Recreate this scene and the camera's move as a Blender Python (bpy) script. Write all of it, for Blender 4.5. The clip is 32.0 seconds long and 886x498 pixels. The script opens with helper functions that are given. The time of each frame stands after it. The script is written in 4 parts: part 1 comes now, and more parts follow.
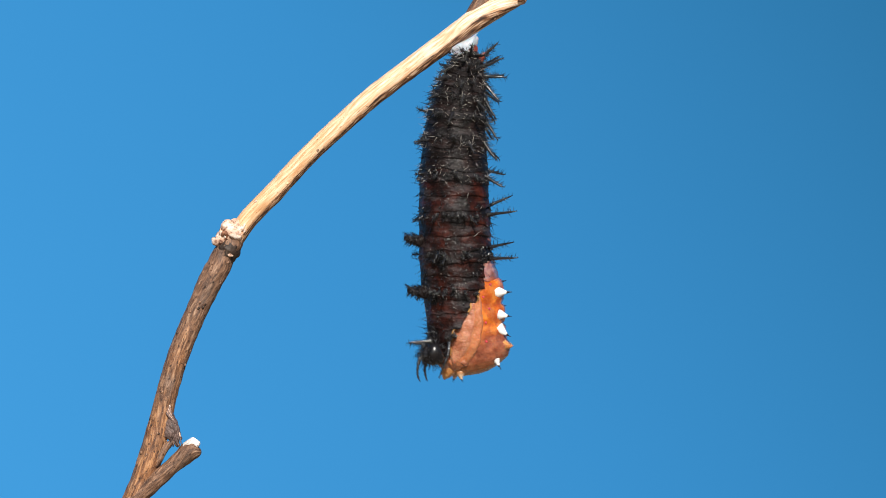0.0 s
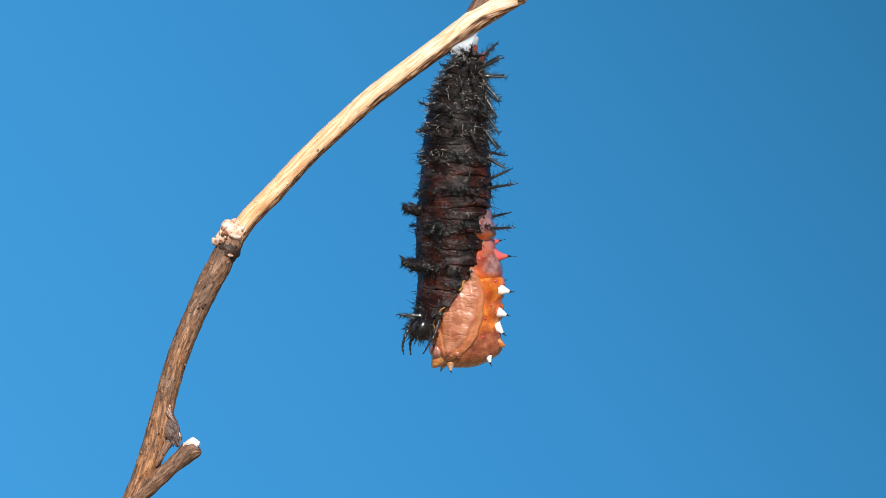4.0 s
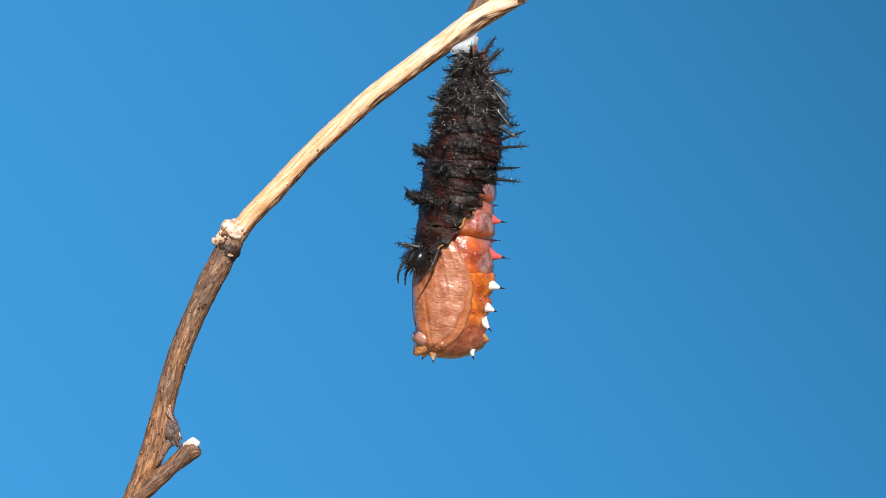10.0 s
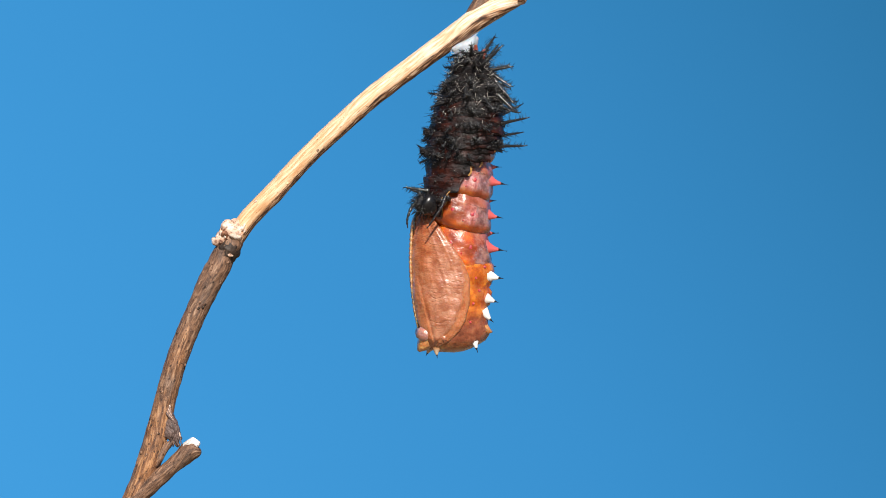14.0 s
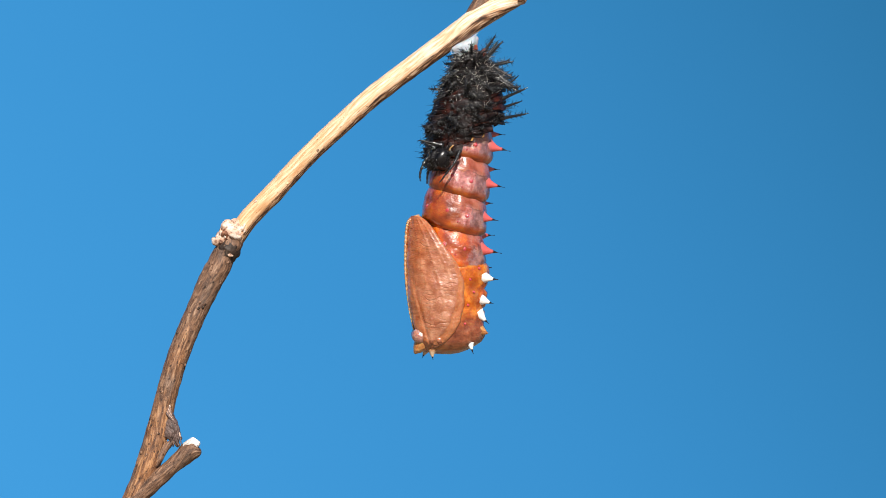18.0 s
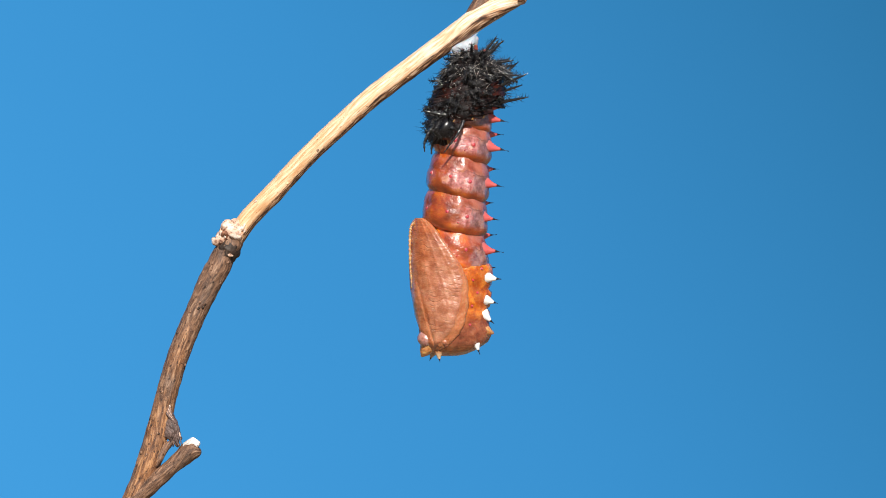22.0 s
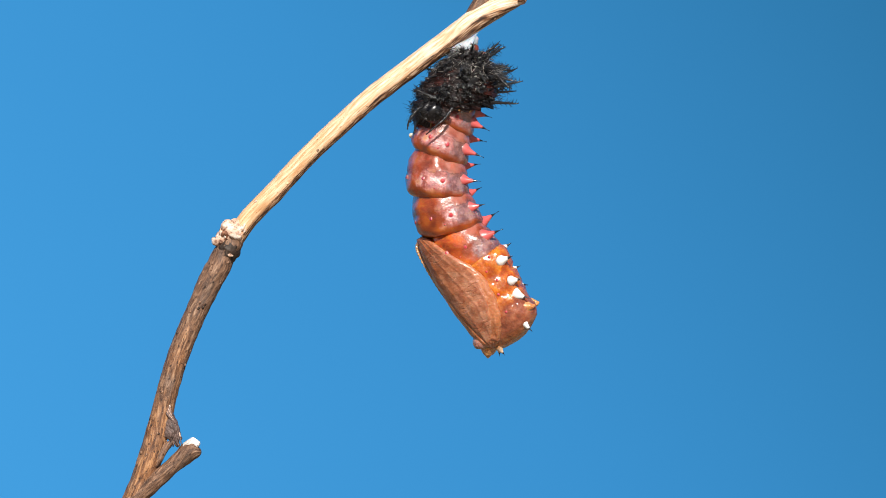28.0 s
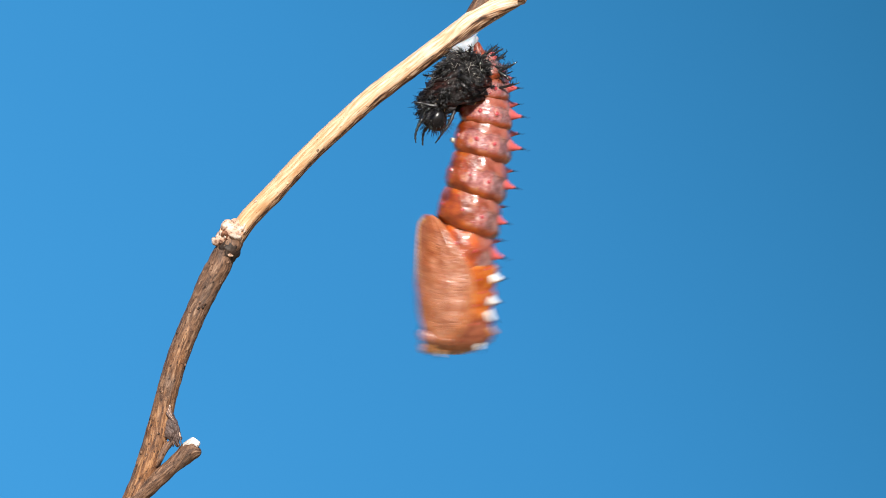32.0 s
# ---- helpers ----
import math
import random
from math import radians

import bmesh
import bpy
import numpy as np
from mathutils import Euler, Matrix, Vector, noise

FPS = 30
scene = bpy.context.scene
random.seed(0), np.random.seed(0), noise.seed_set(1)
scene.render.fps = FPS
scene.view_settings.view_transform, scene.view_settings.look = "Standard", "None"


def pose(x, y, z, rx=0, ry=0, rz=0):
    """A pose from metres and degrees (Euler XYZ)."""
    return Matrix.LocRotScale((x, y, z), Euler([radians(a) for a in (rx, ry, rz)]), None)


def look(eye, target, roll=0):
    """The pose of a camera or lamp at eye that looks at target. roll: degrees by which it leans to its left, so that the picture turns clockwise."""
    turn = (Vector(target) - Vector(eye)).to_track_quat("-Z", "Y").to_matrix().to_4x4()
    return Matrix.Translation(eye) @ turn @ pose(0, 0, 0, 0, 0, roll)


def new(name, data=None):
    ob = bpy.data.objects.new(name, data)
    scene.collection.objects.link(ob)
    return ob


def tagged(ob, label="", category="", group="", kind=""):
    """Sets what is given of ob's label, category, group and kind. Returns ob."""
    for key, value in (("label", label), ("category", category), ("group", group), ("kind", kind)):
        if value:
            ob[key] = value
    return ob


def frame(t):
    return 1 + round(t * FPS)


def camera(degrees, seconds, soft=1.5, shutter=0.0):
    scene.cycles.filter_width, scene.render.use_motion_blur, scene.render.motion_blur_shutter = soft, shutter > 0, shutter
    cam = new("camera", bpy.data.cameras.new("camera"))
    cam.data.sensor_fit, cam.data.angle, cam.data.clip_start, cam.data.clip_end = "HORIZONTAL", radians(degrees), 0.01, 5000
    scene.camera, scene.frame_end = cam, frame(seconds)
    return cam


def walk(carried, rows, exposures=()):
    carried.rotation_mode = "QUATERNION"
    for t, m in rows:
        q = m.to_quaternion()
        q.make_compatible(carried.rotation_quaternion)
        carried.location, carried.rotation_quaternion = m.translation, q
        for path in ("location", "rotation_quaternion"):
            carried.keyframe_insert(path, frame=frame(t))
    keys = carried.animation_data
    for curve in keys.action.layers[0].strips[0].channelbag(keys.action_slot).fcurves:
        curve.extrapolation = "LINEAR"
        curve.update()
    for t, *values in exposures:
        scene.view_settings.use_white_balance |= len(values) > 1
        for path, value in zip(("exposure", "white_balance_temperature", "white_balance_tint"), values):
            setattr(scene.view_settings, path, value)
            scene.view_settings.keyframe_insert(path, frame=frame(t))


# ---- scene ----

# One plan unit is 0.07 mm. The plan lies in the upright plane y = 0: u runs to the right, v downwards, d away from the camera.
UNIT = 0.00007


def spot(u, v, d=0.0):
    return Vector(((u - 784) * UNIT, d * UNIT, (441 - v) * UNIT))


# ---- camera: it stands still on its tripod ----
cam = camera(20.0, 32.0, soft=0.95, shutter=0.8)
EYE = (0.0, -784 * UNIT / math.tan(radians(10.0)), 0.0)
walk(cam, [(0.0, look(EYE, (0, 0, 0))), (32.0, look(EYE, (0, 0, 0)))],
     exposures=[(0.0, -0.02), (3.0, -0.02), (5.0, -0.05), (5.6, -0.075), (6.0, -0.10), (6.4, -0.06), (7.0, -0.02), (9.0, -0.015), (17.0, -0.005), (24.0, 0.0), (32.0, 0.0)])

# ---- light: clear sky, sun behind the camera ----
SUN_WAY = Vector((0.12, -1.0, 0.74)).normalized()
world = bpy.data.worlds.new("sky")
scene.world = world
world.use_nodes = True
wn = world.node_tree.nodes
sky = wn.new("ShaderNodeTexSky")
sky.sky_type, sky.sun_disc = "NISHITA", False
sky.sun_elevation = math.asin(SUN_WAY.z)
sky.sun_rotation = math.atan2(SUN_WAY.x, SUN_WAY.y)
world.node_tree.links.new(sky.outputs["Color"], wn["Background"].inputs["Color"])
wn["Background"].inputs["Strength"].default_value = 0.06
sun = new("sun", bpy.data.lights.new("sun", "SUN"))
sun.data.energy, sun.data.angle, sun.data.color = 5.8, radians(0.53), (1.0, 0.95, 0.88)
sun.matrix_world = look(SUN_WAY * 3, (0, 0, 0))


# ---- materials ----
class Mat:
    """A node material with a Principled shader and short calls for its nodes."""

    def __init__(self, name, rough=0.5, along=False, **inputs):
        self.m = bpy.data.materials.new(name)
        self.m.use_nodes = True
        self.t = self.m.node_tree
        self.p = self.t.nodes["Principled BSDF"]
        self.p.inputs["Roughness"].default_value = rough
        for key, value in inputs.items():
            self.p.inputs[key.replace("_", " ")].default_value = value
        self.at = self.t.nodes.new("ShaderNodeTexCoord").outputs["UV" if along else "Object"]
        self.unit = UNIT if along else 1.0
        self.box = self.t.nodes.new("ShaderNodeTexCoord").outputs["Generated"]

    def put(self, a, b):
        self.t.links.new(a, b)

    def stretch(self, scale):
        n = self.t.nodes.new("ShaderNodeMapping")
        n.inputs["Scale"].default_value = scale
        self.put(self.at, n.inputs["Vector"])
        return n.outputs["Vector"]

    def noise(self, mm, detail=4.0, rough=0.6, stretch=(1, 1, 1)):
        """Noise with features of that many millimetres."""
        n = self.t.nodes.new("ShaderNodeTexNoise")
        n.inputs["Scale"].default_value = 1000.0 / mm * self.unit
        n.inputs["Detail"].default_value, n.inputs["Roughness"].default_value = detail, rough
        self.put(self.stretch(stretch), n.inputs["Vector"])
        return n.outputs["Fac"]

    def axis(self, name, box=False):
        """A coordinate in metres, or from 0 to 1 across the mesh's box."""
        n = self.t.nodes.new("ShaderNodeSeparateXYZ")
        self.put(self.box if box else self.at, n.inputs["Vector"])
        return n.outputs[name]

    def calc(self, op, a, b=0.0):
        n = self.t.nodes.new("ShaderNodeMath")
        n.operation = op
        for k, value in enumerate((a, b)):
            if isinstance(value, (int, float)):
                n.inputs[k].default_value = value
            else:
                self.put(value, n.inputs[k])
        return n.outputs[0]

    def ramp(self, fac, *stops):
        n = self.t.nodes.new("ShaderNodeValToRGB")
        e = n.color_ramp.elements
        while len(e) < len(stops):
            e.new(0.5)
        for el, (p, c) in zip(e, stops):
            el.position = p
            el.color = (*c, 1) if len(c) == 3 else c
        self.put(fac, n.inputs["Fac"])
        return n.outputs["Color"]

    def mix(self, fac, a, b):
        n = self.t.nodes.new("ShaderNodeMix")
        n.data_type = "RGBA"
        for key, value in ((0, fac), (6, a), (7, b)):
            if isinstance(value, (int, float)):
                n.inputs[key].default_value = value
            elif isinstance(value, tuple):
                n.inputs[key].default_value = (*value, 1)
            else:
                self.put(value, n.inputs[key])
        return n.outputs[2]

    def lines(self, mm, stretch=(1, 1, 1), width=0.018):
        """Thin winding lines: 1 on the line, 0 beside it."""
        off = self.calc("ABSOLUTE", self.calc("SUBTRACT", self.noise(mm, 2.5, 0.5, stretch), 0.5))
        return self.ramp(off, (0.0, (1, 1, 1)), (width, (0, 0, 0)))

    def waves(self, mm, wobble, wobble_mm, stretch=(1, 1, 1), width=0.2):
        """Winding lines across z, that many millimetres apart: 1 on the line, 0 beside it."""
        n = self.t.nodes.new("ShaderNodeTexWave")
        n.bands_direction = "Z"
        n.inputs["Scale"].default_value = 314.0 / mm
        n.inputs["Distortion"].default_value, n.inputs["Detail"].default_value = wobble, 2.0
        n.inputs["Detail Scale"].default_value = mm * 3.2 / wobble_mm
        self.put(self.stretch(stretch), n.inputs["Vector"])
        return self.ramp(n.outputs["Fac"], (0.0, (1, 1, 1)), (width, (0, 0, 0)))

    def color(self, c):
        self.put(c, self.p.inputs["Base Color"])
        return self

    def film(self, height, mm, strength=0.6):
        """Relief of the wet film on top."""
        n = self.t.nodes.new("ShaderNodeBump")
        n.inputs["Strength"].default_value, n.inputs["Distance"].default_value = strength, mm / 1000
        self.put(height, n.inputs["Height"])
        self.put(n.outputs["Normal"], self.p.inputs["Coat Normal"])
        return self

    def bump(self, height, mm, strength=0.6):
        n = self.t.nodes.new("ShaderNodeBump")
        n.inputs["Strength"].default_value, n.inputs["Distance"].default_value = strength, mm / 1000
        self.put(height, n.inputs["Height"])
        old = self.p.inputs["Normal"].links
        if old:
            self.put(old[0].from_socket, n.inputs["Normal"])
        self.put(n.outputs["Normal"], self.p.inputs["Normal"])
        return self


def flat(name, c, rough=0.4, **inputs):
    m = Mat(name, rough, **inputs)
    n = m.noise(0.6)
    m.color(m.mix(n, tuple(x * 0.75 for x in c), tuple(min(1.0, x * 1.25) for x in c)))
    return m.m


def straw_bark():
    m = Mat("straw_bark", 0.5, along=True)
    fibre = m.noise(0.28, 6, 0.70, (0.08, 1, 1))
    hairline = m.noise(0.20, 4, 0.65, (0.10, 1, 1))
    blot = m.noise(2.2, 5, 0.65, (0.30, 1, 1))
    fleck = m.noise(0.22, 3, 0.6, (0.28, 1, 1))
    c = m.ramp(fibre, (0.33, (0.50, 0.26, 0.12)), (0.43, (0.74, 0.48, 0.28)), (0.50, (0.90, 0.66, 0.48)), (0.62, (0.98, 0.86, 0.75)))
    c = m.mix(m.ramp(hairline, (0.36, (0.6, 0.6, 0.6)), (0.43, (0, 0, 0))), c, (0.52, 0.26, 0.12))
    c = m.mix(m.ramp(blot, (0.54, (0, 0, 0)), (0.70, (0.6, 0.6, 0.6))), c, (0.62, 0.35, 0.16))
    # warmer towards the knot
    near = m.ramp(m.calc("MULTIPLY", m.axis("X"), 0.0016), (0.0, (0.9, 0.9, 0.9)), (0.5, (0.65, 0.65, 0.65)), (1.0, (0.1, 0.1, 0.1)))
    c = m.mix(near, c, m.ramp(fibre, (0.34, (0.44, 0.19, 0.075)), (0.44, (0.64, 0.34, 0.15)), (0.52, (0.74, 0.45, 0.225)), (0.62, (0.88, 0.63, 0.38))))
    # weathered red-brown strip along one flank, with black flecks and peeling pale skin
    flank = m.calc("ABSOLUTE", m.calc("SUBTRACT", m.calc("ADD", m.axis("Y"), m.calc("ADD", m.calc("MULTIPLY", fibre, 16.0), m.calc("MULTIPLY", blot, 12.0))), 90.0))
    worn = m.ramp(hairline, (0.42, (0.022, 0.010, 0.008)), (0.475, (0.15, 0.060, 0.028)), (0.53, (0.36, 0.165, 0.075)), (0.60, (0.70, 0.50, 0.34)))
    c = m.mix(m.ramp(m.calc("MULTIPLY", flank, 0.042), (0.40, (0.97, 0.97, 0.97)), (0.52, (0, 0, 0))), c, worn)
    c = m.mix(m.ramp(fleck, (0.65, (0, 0, 0)), (0.70, (0.9, 0.9, 0.9))), c, (0.24, 0.09, 0.035))
    m.color(c).bump(fibre, 0.07, 0.7).bump(hairline, 0.05, 0.7).bump(fleck, 0.05, 0.6)
    return m.m


def brown_bark(name="brown_bark", k=1.0, grey=False):
    m = Mat(name, 0.6, along=True)
    fibre = m.noise(0.34, 5, 0.65, (0.16, 1, 1))
    hairline = m.noise(0.16, 4, 0.65, (0.20, 1, 1))
    blot = m.noise(2.6, 5, 0.6, (0.35, 1, 1))
    grain = m.noise(0.13, 3, 0.6)

    def tone(r, g, b):
        if grey:
            g, b = g * 0.45 + r * 0.42, b * 0.35 + r * 0.46
        return r * k, g * k, b * k

    c = m.ramp(fibre, (0.34, tone(0.045, 0.022, 0.015)), (0.45, tone(0.125, 0.064, 0.038)), (0.55, tone(0.235, 0.122, 0.070)), (0.66, tone(0.44, 0.28, 0.18)))
    # blotches of orange, more of them lower down
    down = m.calc("ADD", m.calc("MULTIPLY", m.axis("X"), 0.0009), blot)
    c = m.mix(m.ramp(down, (0.66, (0, 0, 0)), (0.92, (0.75, 0.75, 0.75))), c, m.ramp(fibre, (0.36, tone(0.10, 0.034, 0.012)), (0.48, tone(0.26, 0.105, 0.038)), (0.62, tone(0.56, 0.27, 0.105))))
    c = m.mix(m.ramp(blot, (0.32, (0.6, 0.6, 0.6)), (0.44, (0, 0, 0))), c, m.ramp(hairline, (0.38, tone(0.075, 0.050, 0.040)), (0.62, tone(0.19, 0.145, 0.12))))
    c = m.mix(m.ramp(hairline, (0.35, (0.8, 0.8, 0.8)), (0.43, (0, 0, 0))), c, tone(0.070, 0.030, 0.018))
    c = m.mix(m.ramp(grain, (0.58, (0, 0, 0)), (0.66, (0.5, 0.5, 0.5))), c, tone(0.46, 0.32, 0.23))
    c = m.mix(m.ramp(m.noise(0.36, 3, 0.6, (0.6, 1, 1)), (0.35, (0.9, 0.9, 0.9)), (0.42, (0, 0, 0))), c, tone(0.035, 0.017, 0.012))
    m.color(c).bump(fibre, 0.08, 0.8).bump(hairline, 0.05, 0.7).bump(grain, 0.04, 0.7)
    return m.m


def amber(name, low, high, rough=0.28, patch=None, grain=0.8):
    m = Mat(name, rough, Subsurface_Weight=0.4, Subsurface_Scale=0.0006, Coat_Weight=1.0, Coat_Roughness=0.06)
    m.p.inputs["Subsurface Radius"].default_value = (1.0, 0.4, 0.2)
    n = m.noise(grain, 5, 0.6)
    c = m.ramp(n, (0.3, low), (0.7, high))
    if patch:
        c = m.mix(m.ramp(m.noise(1.6, 4), (0.42, (0, 0, 0)), (0.58, (1, 1, 1))), c, patch)
    m.color(c).bump(m.noise(0.25, 3), 0.04, 0.5).bump(m.noise(1.0, 2), 0.35, 0.7)
    return m.m


def segment_skin(name, amber_share, rich=1.0):
    """Wet pupal cuticle: a smooth brown band next to the tail, a mottled mauve belt with the thorns, an amber hem; amber on the belly side."""
    m = Mat(name, 0.3, Subsurface_Weight=0.55, Subsurface_Scale=0.0009, Coat_Weight=1.0, Coat_Roughness=0.13)
    m.p.inputs["Subsurface Radius"].default_value = (1.0, 0.4, 0.2)
    m.p.inputs["Coat IOR"].default_value = 1.7
    x = m.axis("X", True)
    big, mid, fine = m.noise(2.0, 4, 0.55), m.noise(1.0, 4, 0.6), m.noise(0.28, 4, 0.65)
    along = m.calc("ADD", m.axis("Z", True), m.calc("ADD", m.calc("MULTIPLY", x, 0.15), m.calc("MULTIPLY", big, 0.22)))
    mauve = m.ramp(mid, (0.34, (0.26, 0.070, 0.066)), (0.46, (0.42, 0.140, 0.126)), (0.56, (0.55, 0.225, 0.203)), (0.68, (0.74, 0.46, 0.42)))
    mauve = m.mix(m.ramp(fine, (0.34, (0.8, 0.8, 0.8)), (0.44, (0, 0, 0))), mauve, (0.23, 0.060, 0.050))
    mauve = m.mix(m.ramp(big, (0.50, (0, 0, 0)), (0.62, (0.8, 0.8, 0.8))), mauve, m.ramp(mid, (0.38, (0.27, 0.066, 0.018)), (0.62, (0.56, 0.22, 0.080))))
    mauve = m.mix(m.ramp(m.calc("ADD", x, m.calc("MULTIPLY", big, 0.6)), (0.98, (0, 0, 0)), (1.16, (0.75, 0.75, 0.75))), mauve, m.ramp(mid, (0.38, (0.13, 0.062, 0.064)), (0.62, (0.33, 0.18, 0.172))))
    smooth = m.ramp(big, (0.36, (0.16, 0.025, 0.005)), (0.5, (0.31, 0.064, 0.024)), (0.64, (0.44, 0.140, 0.090)))
    amber_skin = m.ramp(m.noise(2.4, 2, 0.5), (0.34, (0.20 * rich, 0.026 * rich, 0.002)), (0.5, (0.38 * rich, 0.066 * rich, 0.005)), (0.66, (0.56 * rich, 0.135 * rich, 0.011)))
    c = m.mix(m.ramp(along, (0.70, (0, 0, 0)), (0.80, (1, 1, 1))), mauve, smooth)
    line = m.calc("ABSOLUTE", m.calc("SUBTRACT", m.calc("ADD", along, m.calc("MULTIPLY", mid, 0.06)), 0.765))
    c = m.mix(m.ramp(line, (0.003, (0.6, 0.6, 0.6)), (0.013, (0, 0, 0))), c, (0.11, 0.032, 0.026))
    c = m.mix(m.ramp(along, (0.34, (1, 1, 1)), (0.44, (0, 0, 0))), c, amber_skin)
    belly = m.calc("ADD", x, m.calc("ADD", m.calc("MULTIPLY", big, 0.9), -amber_share))
    c = m.mix(m.ramp(belly, (0.60, (0, 0, 0)), (0.74, (1, 1, 1))), amber_skin, c)
    m.color(c).bump(fine, 0.03, 0.5).bump(m.noise(0.7, 3, 0.6, (1, 1, 1.6)), 0.14, 0.7).film(m.noise(2.0, 1, 0.4), 0.5, 0.8)
    return m.m


def thorax_skin():
    """Wet amber cuticle with yellow and red-brown patches, mauve-brown towards the head."""
    m = Mat("pupa_thorax_skin", 0.25, Subsurface_Weight=0.4, Subsurface_Scale=0.0006, Coat_Weight=1.0, Coat_Roughness=0.09)
    m.p.inputs["Subsurface Radius"].default_value = (1.0, 0.4, 0.2)
    big, mid, fine = m.noise(2.2, 3, 0.5), m.noise(1.1, 3, 0.55), m.noise(0.25, 3, 0.6)
    c = m.ramp(mid, (0.34, (0.36, 0.060, 0.004)), (0.5, (0.54, 0.125, 0.008)), (0.66, (0.76, 0.25, 0.020)))
    c = m.mix(m.ramp(big, (0.46, (0, 0, 0)), (0.62, (0.85, 0.85, 0.85))), c, m.ramp(mid, (0.35, (0.20, 0.042, 0.014)), (0.65, (0.38, 0.110, 0.040))))
    c = m.mix(m.ramp(fine, (0.30, (0.6, 0.6, 0.6)), (0.40, (0, 0, 0))), c, (0.25, 0.050, 0.012))
    head = m.calc("ADD", m.axis("Z", True), m.calc("ADD", m.calc("MULTIPLY", big, 0.45), m.calc("MULTIPLY", m.axis("X", True), -0.14)))
    plum = m.ramp(mid, (0.34, (0.19, 0.048, 0.024)), (0.5, (0.30, 0.086, 0.042)), (0.66, (0.42, 0.140, 0.068)))
    c = m.mix(m.ramp(head, (0.42, (1, 1, 1)), (0.58, (0, 0, 0))), c, plum)
    brim = m.calc("ADD", m.axis("Z", True), m.calc("MULTIPLY", big, 0.1))
    c = m.mix(m.ramp(brim, (0.10, (0.8, 0.8, 0.8)), (0.20, (0, 0, 0))), c, m.ramp(mid, (0.3, (0.42, 0.12, 0.030)), (0.7, (0.68, 0.28, 0.09))))
    m.color(c).bump(fine, 0.03, 0.5).bump(m.noise(0.8, 2, 0.5), 0.22, 0.7).film(m.noise(1.1, 1, 0.4), 0.6, 0.9)
    return m.m


def thorn_skin(name, foot, shaft, rough):
    """Thorns change colour along their length: foot, shaft, then a black point."""
    m = Mat(name, rough, Coat_Weight=0.4, Coat_Roughness=0.15)
    z = m.calc("ADD", m.axis("Z", True), m.calc("MULTIPLY", m.noise(0.5), 0.08))
    m.color(m.ramp(z, (0.18, foot), (0.40, shaft), (0.69, shaft), (0.75, (0.008, 0.006, 0.008))))
    return m.m


def wing_skin():
    m = Mat("wing_case_skin", 0.40, Subsurface_Weight=0.35, Subsurface_Scale=0.0006, Coat_Weight=0.55, Coat_Roughness=0.22)
    m.p.inputs["Subsurface Radius"].default_value = (1.0, 0.4, 0.2)
    cloud, mottle, fine = m.noise(3.2, 4, 0.55), m.noise(1.3, 5, 0.62), m.noise(0.2, 4, 0.65)
    pink = m.ramp(mottle, (0.35, (0.33, 0.106, 0.052)), (0.5, (0.43, 0.164, 0.086)), (0.66, (0.54, 0.25, 0.150)))
    rust = m.ramp(mottle, (0.34, (0.29, 0.066, 0.017)), (0.5, (0.41, 0.116, 0.036)), (0.66, (0.49, 0.165, 0.064)))
    belly = m.calc("ADD", m.calc("MULTIPLY", m.axis("X"), 130.0), m.calc("ADD", m.calc("MULTIPLY", cloud, 1.5), 0.18))
    c = m.mix(m.ramp(belly, (0.28, (0, 0, 0)), (0.72, (1, 1, 1))), rust, pink)
    # fine creases across, their shade put into the colour; faint veins along
    gate = m.ramp(m.noise(2.4, 2, 0.5), (0.44, (0, 0, 0)), (0.60, (1, 1, 1)))
    across = m.calc("MULTIPLY", m.waves(0.50, 14.0, 2.4, (0.8, 0.8, 1), 0.16), gate)
    veins = m.lines(2.4, (1.6, 0.5, 0.30), 0.007)
    c = m.mix(m.calc("MULTIPLY", across, 0.12), c, (0.19, 0.052, 0.022))
    c = m.mix(m.calc("MULTIPLY", veins, 0.3), c, (0.24, 0.070, 0.032))
    c = m.mix(m.ramp(fine, (0.62, (0, 0, 0)), (0.74, (0.45, 0.45, 0.45))), c, (0.74, 0.46, 0.34))
    puff = m.noise(0.7, 3, 0.55, (0.65, 0.7, 1.3))
    m.color(c).bump(m.calc("SUBTRACT", 1.0, across), 0.05, 0.8).bump(puff, 0.16, 0.8).bump(fine, 0.03, 0.5).film(puff, 0.16, 0.7)
    return m.m


